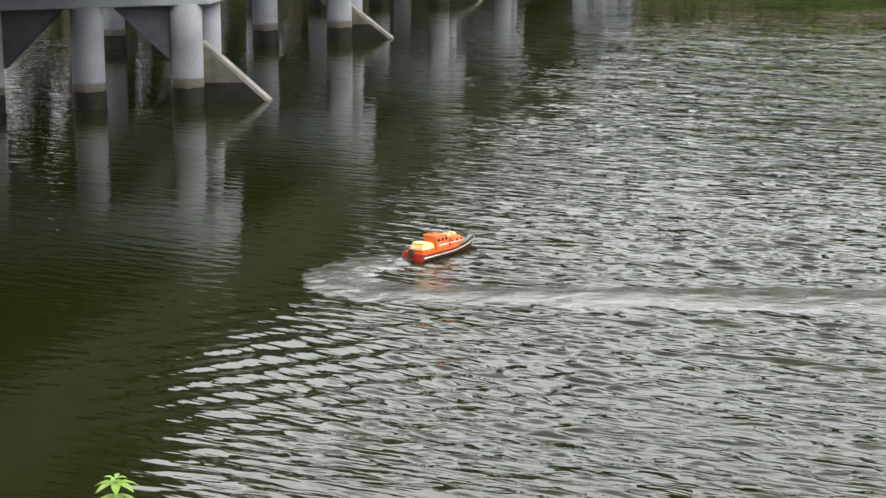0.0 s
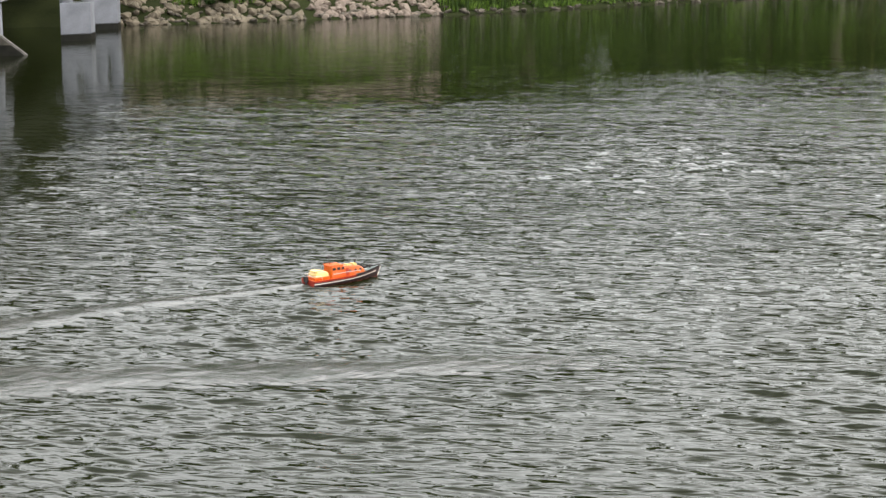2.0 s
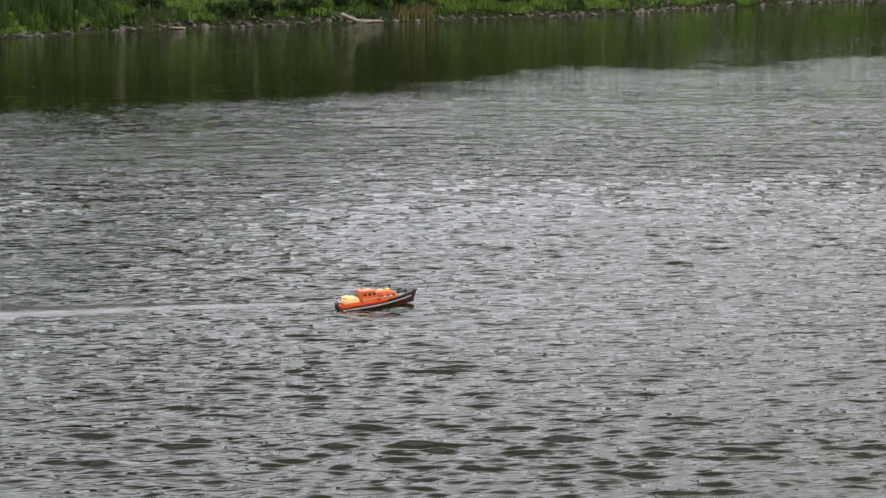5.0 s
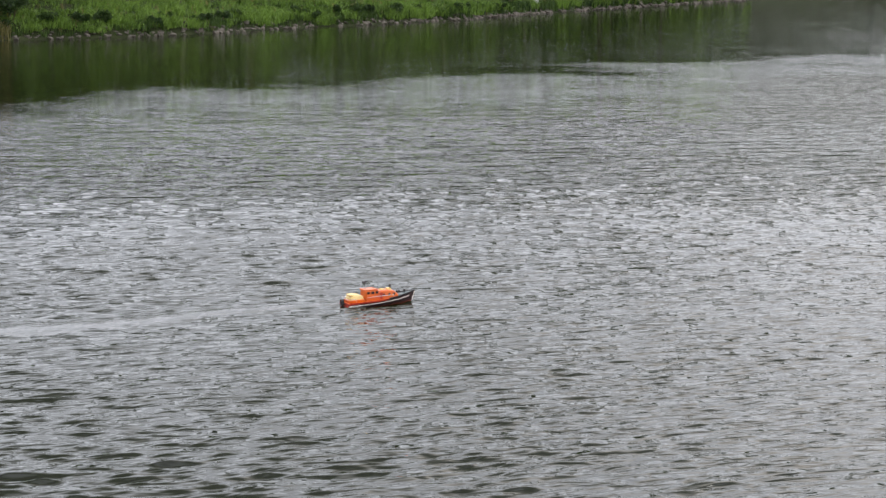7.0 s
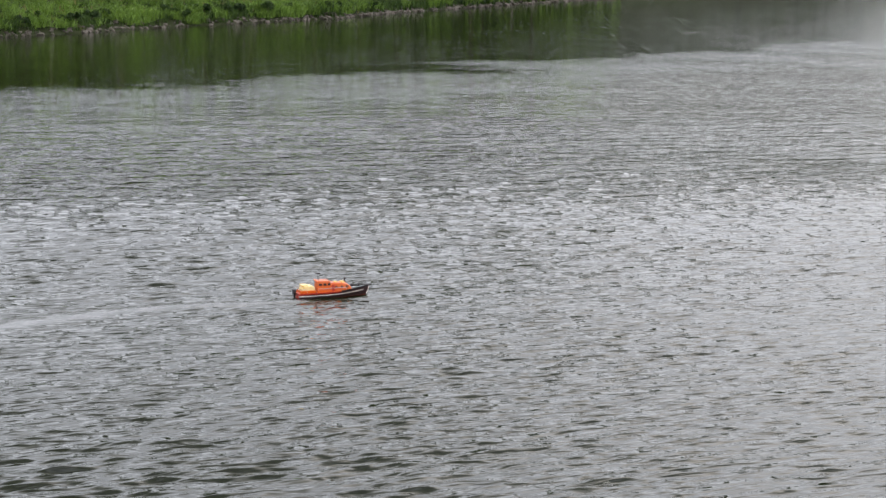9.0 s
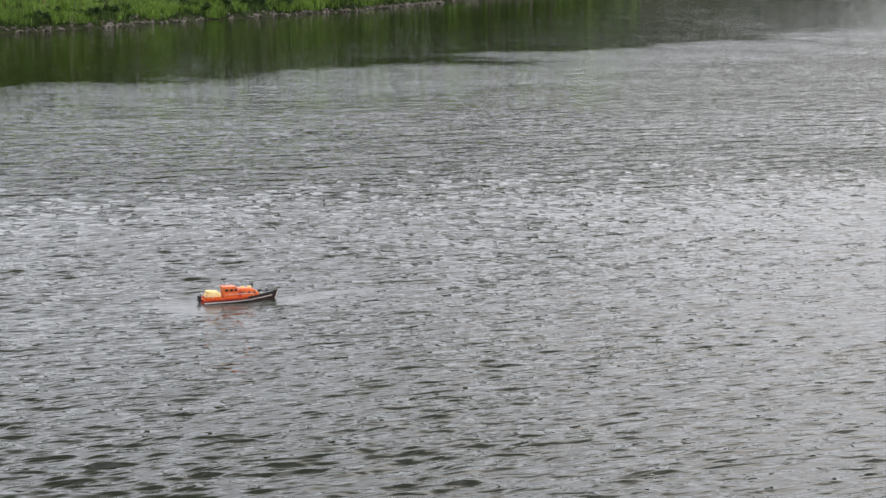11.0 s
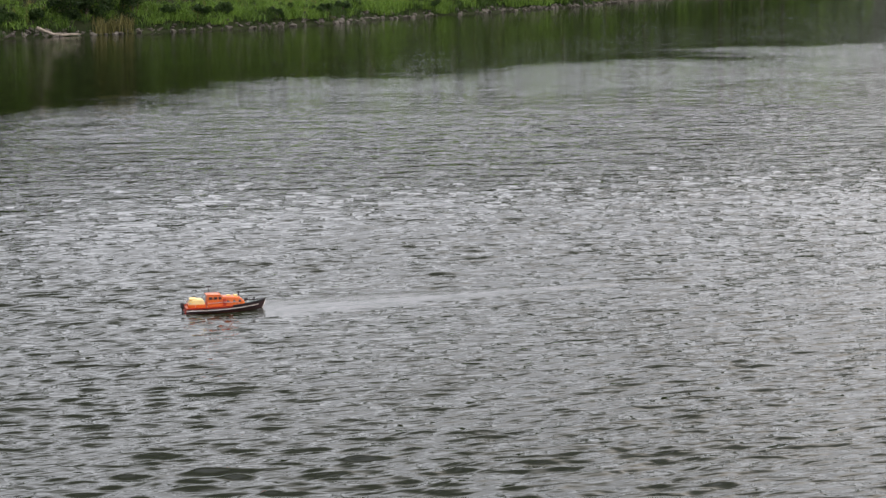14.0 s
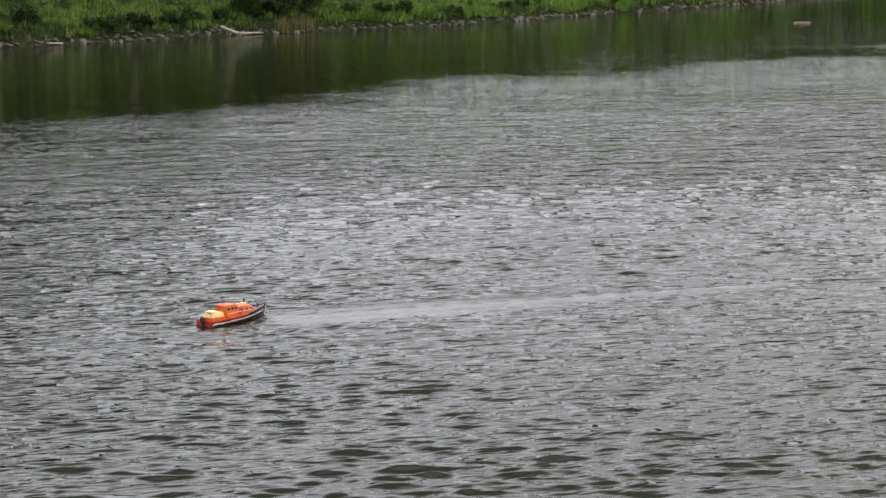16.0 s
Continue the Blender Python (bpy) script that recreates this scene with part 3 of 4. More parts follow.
def build_boat():
    boat = base("lifeboat")
    N = 40
    top, low = [], []
    for i in range(N + 1):
        u = i / N
        b, c, s, k = hull_half(u)
        z1 = 0.012
        top.append([(hull_x(u, s), b, s), (hull_x(u, s * .55), c + (b - c) * .5 + .004, z1 + (s - z1) * .5), (hull_x(u, z1), c, z1),
                    (hull_x(u, z1), -c, z1), (hull_x(u, s * .55), -c - (b - c) * .5 - .004, z1 + (s - z1) * .5), (hull_x(u, s), -b, s)])
        low.append([(hull_x(u, 0), c * 0.999, z1 - .001), (hull_x(u, 0), c * .72, k * .6), (hull_x(u, 0), 0, k - .005), (hull_x(u, 0), -c * .72, k * .6), (hull_x(u, 0), -c * 0.999, z1 - .001)])
    hull = part("hull", loft(top), M_HULL, boat, "dark navy hull sides", smooth=False)
    part("hull_bottom", loft(low), M_BOTTOM, boat, "oxide red hull bottom")
    for side in (1, -1):
        part("rubbing_strip", strake(0.048, 0.064, 0.009, 0.0, 0.93, side, level=True), M_STRIPE, boat, "white rubbing strip")
        part("gunwale", strake(0.78, 1.06, 0.007, 0.0, 0.60, side), M_RED, boat, "red gunwale")
        part("bow_gunwale", strake(0.90, 1.06, 0.007, 0.602, 0.995, side), M_BLACK, boat, "black gunwale at the bow")
    # pale strip: the light falling on the bow stem is put into colour
    part("lit_stem", prism([(0.585, 0.02), (0.604, 0.02), (0.655, 0.150), (0.636, 0.150)], (1, 0, 0), (0, 0, 1), (0, 1, 0), 0.020, (0.004, -0.010, 0), 0.003), M_STRIPE, boat, "pale strip painted for the light on the stem")

    def deck_strip(u0, u1, drop):
        rows = []
        for i in range(13):
            u = u0 + (u1 - u0) * i / 12
            b, c, s, k = hull_half(u)
            rows.append([(hull_x(u, s), (b - 0.006) * q, s - drop + 0.012 * (1 - q * q)) for q in (-1, -.5, 0, .5, 1)])
        bm = loft(rows, False)
        bmesh.ops.solidify(bm, geom=list(bm.faces), thickness=0.008)
        return bm
    part("aft_deck", deck_strip(0.015, 0.62, 0.012), M_ORANGE, boat, "orange after deck")
    part("foredeck", deck_strip(0.622, 0.985, 0.010), M_DECK, boat, "grey-green foredeck")
    part("transom", prism([(-0.178, 0.0), (0.178, 0.0), (0.186, 0.108), (-0.186, 0.108)], (0, 1, 0), (0, 0, 1), (-1, 0, 0), 0.012, (-0.655, 0, 0), 0.004), M_RED, boat, "red transom")

    def house(outline, half, taper, bevel):
        """A cabin: an outline in (x, z) with sides that lean in."""
        bm = prism(outline, (1, 0, 0), (0, 0, 1), (0, 1, 0), 2 * half, (0, -half, 0))
        z0 = min(q for p, q in outline)
        for v in bm.verts:
            v.co.y *= 1 - taper * (v.co.z - z0)
        bmesh.ops.bevel(bm, geom=list(bm.edges), offset=bevel, segments=3, affect="EDGES", profile=0.6)
        return bm
    cabin = part("wheelhouse", house([(-0.31, 0.09), (-0.05, 0.10), (-0.045, 0.225), (-0.085, 0.278), (-0.30, 0.282)], 0.138, 1.0, 0.014), M_ORANGE, boat, "orange wheelhouse")
    part("cabin_roof", house([(-0.325, 0.281), (-0.075, 0.277), (-0.085, 0.290), (-0.315, 0.297)], 0.116, 0.6, 0.006), M_ORANGE, cabin, "raised orange roof")
    trunk = part("trunk_cabin", house([(-0.07, 0.09), (0.31, 0.11), (0.295, 0.172), (0.235, 0.222), (0.13, 0.246), (-0.06, 0.254)], 0.128, 1.3, 0.022), M_ORANGE, boat, "rounded orange trunk cabin")
    for x in (0.01, 0.13):
        part("roof_hatch", house([(x, 0.236), (x + 0.07, 0.232), (x + 0.066, 0.262), (x + 0.006, 0.266)], 0.045, 0.5, 0.005), M_CREAM, trunk, "small cream roof hatch")
    for side in (1, -1):
        for x in (0.03, 0.13, 0.22):
            part("porthole", lathe([(0.019, 0.0), (0.019, 0.004), (0.012, 0.006)], 14), M_GLASS, trunk, "dark round porthole").matrix_basis = pose(x, side * 0.119, 0.178, side * -76)
        # flat panel, its dark colour carries the shade of a side recess
        part("doorway_shade", prism([(-0.055, 0.112), (-0.005, 0.112), (-0.005, 0.225), (-0.055, 0.228)], (1, 0, 0), (0, 0, 1), (0, side, 0), 0.006, (0, side * 0.136, 0), 0.002), M_RED, cabin, "flat red-brown panel with the doorway's shade put into its colour")
    part("ventilator", lathe([(0.012, 0.235), (0.012, 0.285), (0.022, 0.292), (0.024, 0.305), (0.010, 0.314)], 12, at=(0.225, 0.05)), M_BLACK, boat, "small dark ventilator")
    # added slab that stands in for the glare on top of the cover
    part("cover_glare", house([(-0.585, 0.218), (-0.47, 0.222), (-0.475, 0.236), (-0.58, 0.234)], 0.085, 0.4, 0.005), M_CREAM, boat, "cream slab added for the glare on the cover's top")
    for side in (1, -1):
        for x0, x1 in ((-0.285, -0.225), (-0.205, -0.145), (-0.125, -0.075)):
            w = prism([(x0, 0.215), (x1, 0.215), (x1 - .004, 0.255), (x0 + .004, 0.255)], (1, 0, 0), (0, 0, 1), (0, side, -0.13), 0.006, (0, side * 0.1165, 0), 0.002)
            part("side_window", w, M_GLASS, cabin, "dark side window")
        part("grab_rail", tube([(-0.3, side * .14, .135), (-0.3, side * .15, .165), (-.05, side * .15, .17), (.2, side * .145, .165), (.2, side * .14, .13)], 0.004, 6), M_STEEL, boat)
    part("windscreen", prism([(-0.085, 0.0), (0.085, 0.0), (0.080, 0.045), (-0.080, 0.045)], (0, 1, 0), (-0.62, 0, 0.78), (0.78, 0, 0.62), 0.006, (-0.046, 0, 0.232), 0.002), M_GLASS, cabin, "dark raked windscreen")
    part("aft_cover", house([(-0.60, 0.10), (-0.345, 0.10), (-0.35, 0.195), (-0.40, 0.222), (-0.54, 0.222), (-0.59, 0.18)], 0.125, 1.2, 0.022), M_CREAM, boat, "cream-yellow canvas cover over the after well")
    part("well_coaming", box(-0.615, -0.335, -0.128, 0.128, 0.095, 0.145, 0.008), M_ORANGE, boat, "orange coaming")
    part("hatch", box(0.34, 0.40, -0.035, 0.035, 0.12, 0.150, 0.006), M_WHITE, boat, "small white hatch")
    part("bollard", lathe([(0.014, 0.15), (0.014, 0.19), (0.022, 0.195), (0.022, 0.203)], 12, at=(0.47, 0)), M_BLACK, boat)
    part("life_raft", tube([(0.30, -0.05, 0.185), (0.36, -0.05, 0.188)], 0.024, 12), M_BLACK, boat, "dark canister")
    outboard = part("outboard", box(-0.725, -0.672, -0.04, 0.04, 0.07, 0.165, 0.012), M_BLACK, boat, "black outboard cowling")
    part("outboard_leg", box(-0.708, -0.685, -0.014, 0.014, -0.09, 0.075, 0.004), M_BLACK, outboard)
    mast = part("mast", tube([(-0.26, 0, 0.29), (-0.275, 0, 0.42)], 0.006, 8, r_end=0.004), M_BLACK, boat, "thin dark mast")
    part("radar", box(-0.315, -0.225, -0.018, 0.018, 0.405, 0.425, 0.006), M_BLACK, mast, "dark radar bar")
    part("aerial", tube([(-0.10, 0.03, 0.285), (-0.13, 0.03, 0.42)], 0.0025, 6, r_end=0.001), M_BLACK, boat)
    part("stern_rail", tube([(-0.50, 0.165, .11), (-0.52, 0.165, .17), (-0.645, 0.15, .172), (-0.65, 0, .174), (-0.645, -0.15, .172), (-0.52, -0.165, .17), (-0.50, -0.165, .11)], 0.0045, 6), M_STEEL, boat)
    part("bow_rail", tube([(0.36, 0.10, .17), (0.38, 0.10, .21), (0.56, 0.035, .24), (0.60, 0, .245), (0.56, -0.035, .24), (0.38, -0.10, .21), (0.36, -0.10, .17)], 0.0035, 6), M_BLACK, boat)
    tagged(boat, "orange model lifeboat with dark hull and white stripe", "model boat")
    return boat


BOAT = build_boat()

# where the boat is: seconds, x, y, heading (degrees to the left of +x), bow-up trim
BOAT_ROWS = [
    (0.0, 0.02, 27.12, 50, 0.5), (0.5, 1.18, 28.08, 33, 1), (1.0, 2.70, 28.86, 37, 1.5), (1.5, 4.31, 29.40, 29, 1.5), (2.0, 6.16, 29.98, 20, 1.5), (2.5, 8.18, 30.04, 11, 2),
    (3.0, 10.05, 29.81, 5, 2), (4.2, 14.55, 28.0, -8, 3), (5.5, 18.92, 25.54, -15, 6), (6.0, 21.13, 25.08, -14, 6), (6.5, 22.87, 24.46, -16, 5), (7.0, 23.79, 23.78, -20, 3),
    (7.5, 24.38, 23.47, -26, 1), (8.0, 24.95, 23.27, -28, 1), (8.5, 25.32, 23.25, -26, 2), (9.0, 25.30, 23.34, -32, 1), (10.2, 24.15, 23.66, -32, 0), (11.5, 22.39, 24.08, -28, 1),
    (12.0, 21.77, 24.34, -35, 0), (12.5, 21.07, 24.47, -38, 0), (13.0, 20.47, 24.82, -34, 0), (13.5, 19.96, 25.29, -32, 0), (14.0, 19.34, 25.66, -29, 0), (14.5, 18.72, 25.98, -27, 0),
    (15.0, 18.13, 26.34, -20, 0), (15.5, 17.40, 26.52, -5, 1), (16.0, 16.66, 26.52, 10, 1)]

# ---- the wake ----
def build_old_wake():
    """The churned trail of the run up to the turn, lying on the water with ragged edges."""
    line = smooth_line(LOOP, 14)
    bm = bmesh.new()
    rows = []
    cuts = [-1 + k / 6 for k in range(13)]
    for i, p in enumerate(line):
        d = (line[min(i + 1, len(line) - 1)] - line[max(i - 1, 0)]).normalized()
        s = Vector((-d.y, d.x))
        age = 1 - i / len(line)
        w = (0.52 + 0.42 * age) * (1 + 0.3 * noise.noise((i * 0.23, 0, 0)))
        row = []
        for q in cuts:
            ww = w * (1 + 0.25 * noise.noise((i * .5, q, 3)))
            z = 0.046 * (1 - q * q) * (1 - 0.35 * age) - 0.018 - 0.05 * max(0, age - 0.75) + 0.016 * noise.noise((i * .55, q * 4, 5))
            row.append(bm.verts.new((p.x + s.x * ww * q, p.y + s.y * ww * q, z)))
        rows.append(row)
    for a, b in zip(rows, rows[1:]):
        for k in range(12):
            bm.faces.new((a[k], a[k + 1], b[k + 1], b[k]))
    ob = mesh_ob("wake_trail", bm, M_WAKE, smooth=True)
    tagged(ob, "pale churned wake curving across the dark river water", "wake", kind="stuff")


build_old_wake()


def build_wake_patches():
    """Pieces of churned water that follow the boat; one mesh, each piece an object of its own."""
    made = []
    for k in range(16):
        bm = bmesh.new()
        L, W = 0.80, 0.20 + 0.060 * k
        rows = []
        for i in range(9):
            f = i / 8
            rows.append([bm.verts.new(((f - 0.5) * 2 * L, W * q * (1.04 - 0.1 * f) * (1 + 0.15 * noise.noise((k + f * 3, q, 0))),
                                       0.046 * (1 - q * q) * (1 - abs(2 * f - 1) ** 3) - 0.016 + 0.006 * noise.noise((k + f * 5, q * 3, 2)))) for q in (-1, -.66, -.33, 0, .33, .66, 1)])
        for a, b in zip(rows, rows[1:]):
            for j in range(6):
                bm.faces.new((a[j], b[j], b[j + 1], a[j + 1]))
        ob = mesh_ob("wake_patch", bm, M_WAKE, smooth=True)
        tagged(ob, "patch of pale churned water behind the model boat", "wake", "wake of the boat", "stuff")
        made.append(ob)
    return made


WAKE = build_wake_patches()


# ---- the far bank: stones, grass, rushes, bushes, trees ----
rng = random.Random(7)


def stone_mesh(name, seed, material, flat):
    bm = bmesh.new()
    bmesh.ops.create_icosphere(bm, subdivisions=2, radius=0.5)
    for v in bm.verts:
        d = v.co.normalized()
        k = 1 + 0.55 * noise.noise(d * 1.3 + Vector((seed * 3.7, 0, 0))) + 0.22 * noise.noise(d * 3.1 + Vector((0, seed * 2.3, 0)))
        v.co = Vector((v.co.x * 1.25 * k, v.co.y * k, v.co.z * flat * k))
    # broken faces
    for q in range(8):
        nrm = Vector((rng.uniform(-1, 1), rng.uniform(-1, 1), rng.uniform(-0.2, 1))).normalized()
        for v in bm.verts:
            h = v.co.dot(nrm) - 0.24
            if h > 0:
                v.co -= nrm * h * 0.85
    me = bpy.data.meshes.new(name)
    bm.to_mesh(me)
    bm.free()
    me.materials.append(material)
    return me


def scatter_stones():
    pale = [stone_mesh("rubble_stone", i, M_PALE_STONE, 0.75) for i in range(7)]
    brown = [stone_mesh("bank_stone", 40 + i, M_BROWN_STONE, 0.6) for i in range(5)]
    grey = [stone_mesh("bank_stone", 20 + i, M_STONE, 0.48) for i in range(7)]

    def put(name, me, x, off, size, label, group, lift=0.15):
        p = on_bank(x, off)
        ob = new(name, me)
        k = size
        ob.matrix_basis = Matrix.LocRotScale((p.x, p.y, max(p.z, -0.05) + lift * size), Euler((rng.uniform(-.35, .35), rng.uniform(-.35, .35), rng.uniform(0, 6.28))),
                                             (k * rng.uniform(.85, 1.3), k * rng.uniform(.8, 1.1), k * rng.uniform(.75, 1.1)))
        tagged(ob, label, "stone", group)
    for i in range(150):
        off = 3.8 * rng.random() ** 1.2
        put("rubble_stone", rng.choice(pale), rng.uniform(19.8, 26.6) + 0.5 * off * rng.uniform(-1, .6), off, rng.uniform(0.30, 0.68), "pale pinkish broken rubble stone heaped on the bank", "pale rubble heap")
    for i in range(90):
        off = rng.uniform(0, 3.2)
        put("bank_stone", rng.choice(brown), rng.uniform(9.3, 18.5), off, rng.uniform(0.22, 0.52), "brown-grey broken stone on the bank by the bridge", "stones by the bridge")
    x = 9.0
    while x < 285:
        far = max(1.0, math.hypot(x, far_shore(x)[0]) / 115)
        if rng.random() < (0.30 + 0.75 * max(0, noise.noise((x * .13, 3, 0)) + .55) if not 78.5 < x < 86 else 0.25):
            size = rng.uniform(0.14, 0.40) * far * (1.6 if rng.random() < .15 else 1)
            put("shore_stone", rng.choice(grey), x, rng.uniform(-0.25, 0.75), size, "grey stone at the water's edge below the grass", "stones along the shore", 0.08)
        x += rng.uniform(0.45, 1.25) * far


scatter_stones()


def build_rocks():
    """The many smaller rocks of the bank's foot, one heap."""
    g = random.Random(31)
    bm = bmesh.new()
    x = 8.6
    while x < 290:
        far = max(1.0, x / 120)
        for k in range(3 if noise.noise((x * 0.35, 1, 6)) > -0.2 else 2):
            off = g.uniform(-0.1, 0.6)
            p = on_bank(x + g.uniform(-.3, .3), off)
            size = g.uniform(.09, .24) * far * (1.3 if 62 < x < 77 else 1)
            m = Matrix.LocRotScale((p.x, p.y, max(0, p.z) + .05), Euler((g.uniform(-.5, .5), g.uniform(-.5, .5), g.uniform(0, 6.28))), (size * 1.5, size, size * .5))
            made = bmesh.ops.create_icosphere(bm, subdivisions=1, radius=1.0, matrix=m)["verts"] if len(bm.verts) < 9000 else []
            for v in made:
                v.co += (v.co - m.translation) * .35 * noise.noise(v.co * 3)
        x += g.uniform(.5, 1.3) * far
    pale = bmesh.new()
    for i in range(330):
        off = 4.2 * g.random() ** 1.1
        p = on_bank(g.uniform(19.6, 26.8) + .3 * off * g.uniform(-1, .6), off)
        size = g.uniform(.10, .24)
        m = Matrix.LocRotScale((p.x, p.y, max(0, p.z) + .03), Euler((g.uniform(-.6, .6), g.uniform(-.6, .6), g.uniform(0, 6.28))), (size * 1.4, size, size * .8))
        made = bmesh.ops.create_icosphere(pale, subdivisions=1, radius=1.0, matrix=m)["verts"]
        for v in made:
            v.co += (v.co - m.translation) * .5 * noise.noise(v.co * 4)
    tagged(mesh_ob("rubble", pale, M_PALE_STONE), "small pale broken rubble between the heaped stones", "rubble", kind="stuff")
    brown = bmesh.new()
    for i in range(300):
        p = on_bank(g.uniform(9.0, 19.0), 4.0 * g.random() ** 1.2)
        size = g.uniform(.12, .30)
        m = Matrix.LocRotScale((p.x, p.y, max(0, p.z) + .03), Euler((g.uniform(-.6, .6), g.uniform(-.6, .6), g.uniform(0, 6.28))), (size * 1.4, size, size * .8))
        made = bmesh.ops.create_icosphere(brown, subdivisions=1, radius=1.0, matrix=m)["verts"]
        for v in made:
            v.co += (v.co - m.translation) * .5 * noise.noise(v.co * 4)
    tagged(mesh_ob("rubble", brown, M_BROWN_STONE), "rusty brown broken rubble beside the bridge", "rubble", kind="stuff")
    tagged(mesh_ob("rocks", bm, M_STONE), "dark broken rocks along the foot of the bank", "rocks", kind="stuff")


build_rocks()


def blades(name, spots, material, label, kind_word, lean=0.35, per=12):
    """Many grass blades in one mesh: spots of (x, off, height, width, spread)."""
    g = random.Random(len(spots))
    verts, faces = [], []
    for x, off, high, wide, spread in spots:
        c = on_bank(x, off)
        for k in range(per):
            a = g.uniform(0, 6.283)
            r = spread * math.sqrt(g.random())
            h = high * g.uniform(0.55, 1.1)
            bx, by = c.x + r * math.cos(a), c.y + r * math.sin(a)
            d = g.uniform(0, 6.283)
            ld = lean * h * g.uniform(0.2, 1.3)
            dx, dy = math.cos(d) * ld, math.sin(d) * ld
            s = g.uniform(0, 3.1416)
            wx, wy = math.cos(s) * wide * .5, math.sin(s) * wide * .5
            i = len(verts)
            z = c.z - 0.05
            verts += [(bx - wx, by - wy, z), (bx + wx, by + wy, z), (bx + dx * .3 + wx * .9, by + dy * .3 + wy * .9, z + h * .6), (bx + dx * .3 - wx * .9, by + dy * .3 - wy * .9, z + h * .6), (bx + dx, by + dy, z + h * g.uniform(.85, 1))]
            faces += [(i, i + 1, i + 2, i + 3), (i + 3, i + 2, i + 4)]
    me = bpy.data.meshes.new(name)
    me.from_pydata(verts, [], faces)
    me.materials.append(material)
    tagged(new(name, me), label, kind_word, kind="stuff")


def build_grass():
    g = random.Random(3)
    lush, rush, straw, short = [], [], [], []
    for i in range(9500):
        x = 27 + 270 * g.random() ** 0.85
        off = 0.62 + 0.5 * noise.noise((x * 0.21, 7, 2)) + 12 * g.random() ** 1.9
        n = noise.noise((x * 0.16, off * 0.4, 1))
        if 27 < x < 56 and off < 1.0:
            continue
        if 78 < x < 84 and off < 1.2 or x > 203 and g.random() < 0.7 or 184 < x < 188.5 and off < 2:
            continue
        far = max(1.0, x / 105)
        tuft = noise.noise((x * 0.5, off * 0.9, 4))
        high = (0.58 + 0.35 * n + 0.45 * tuft) * far ** 0.6
        if n < -0.28 and off < 3 or tuft < -0.33 and off < 6:
            rush.append((x, off, max(0.4, high) * 1.1, 0.08 * far, 0.32))
        else:
            lush.append((x, off, high, 0.052 * far, 0.50))
    for i in range(900):
        x = g.uniform(11.5, 27.5)
        off = g.uniform(0.9 if 12.5 < x < 18.5 else 2.2, 9)
        lush.append((x, off, g.uniform(.35, .7), 0.06, 0.35))
    for i in range(900):
        x = g.uniform(27, 56.5)
        off = 0.25 + 2.6 * g.random()
        if noise.noise((x * 0.55, 4, 0)) > -0.25:
            rush.append((x, off, g.uniform(1.0, 1.9), 0.055, 0.25))
    for i in range(600):
        lush.append((g.uniform(27, 57), g.uniform(.3, 1.5), g.uniform(.25, .5), 0.05, 0.4))
    for i in range(70):
        straw.append((g.uniform(80.0, 83.8), g.uniform(0.05, 0.6), g.uniform(.7, 1.3), 0.05, 0.2))
    for i in range(1100):
        x = 57 + 230 * g.random() ** .9
        rush.append((x, g.uniform(.3, 1.2), g.uniform(.3, .65) * max(1, x / 120), 0.07 * max(1, x / 120), 0.35))
    for i in range(420):
        straw.append((g.uniform(28, 280), g.uniform(0.4, 5), g.uniform(.5, 1.0), 0.05, 0.2))
    blades("grass", lush, M_GRASS, "lush bright green grass covering the river bank", "grass", 0.85, 23)
    blades("rushes", rush, M_RUSH, "tall dark green rushes at the water's edge", "rushes", 0.22, 12)
    blades("dry_reeds", straw, M_STRAW, "dry straw-coloured reeds among the grass", "reeds", 0.25, 9)


build_grass()


def leaf_cloud(bm, centres, count, size, g):
    """Single leaves, each a bent quad, gathered about the centres (x, y, z, radius)."""
    for i in range(count):
        cx, cy, cz, r = g.choice(centres)
        d = Vector((g.gauss(0, 1), g.gauss(0, 1), g.gauss(0, 0.8))).normalized() * r * g.random() ** 0.45
        p = Vector((cx, cy, cz)) + d
        u = Vector((g.uniform(-1, 1), g.uniform(-1, 1), g.uniform(-.6, .6))).normalized()
        v = u.cross(Vector((g.uniform(-1, 1), g.uniform(-1, 1), g.uniform(-1, 1)))).normalized()
        s = size * g.uniform(.6, 1.25)
        bm.faces.new([bm.verts.new(q) for q in (p - u * s, p - v * s * .5, p + u * s, p + v * s * .5)])


def build_bush(x, off, w, h, seed, material=None):
    g = random.Random(seed)
    bush = base("bush", Matrix.Translation(on_bank(x, off)))
    stems = bmesh.new()
    centres = []
    for k in range(7):
        a, r = g.uniform(0, 6.28), w * .42 * g.random() ** .5
        top = (math.cos(a) * r, math.sin(a) * r, h * g.uniform(.35, .85))
        tube([(0.1 * math.cos(a), 0.1 * math.sin(a), -.1), (top[0] * .5, top[1] * .5, top[2] * .6), top], 0.03, 5, stems, 0.01)
        centres.append((*top, h * .34 * g.uniform(.7, 1.2)))
    part("stems", stems, M_BARK, bush)
    crown = bmesh.new()
    leaf_cloud(crown, centres, int(620 * w), 0.12, g)
    part("foliage", crown, material or M_BUSH, bush)
    tagged(bush, "dark green leafy bush on the river bank", "bush", "bushes on the bank")


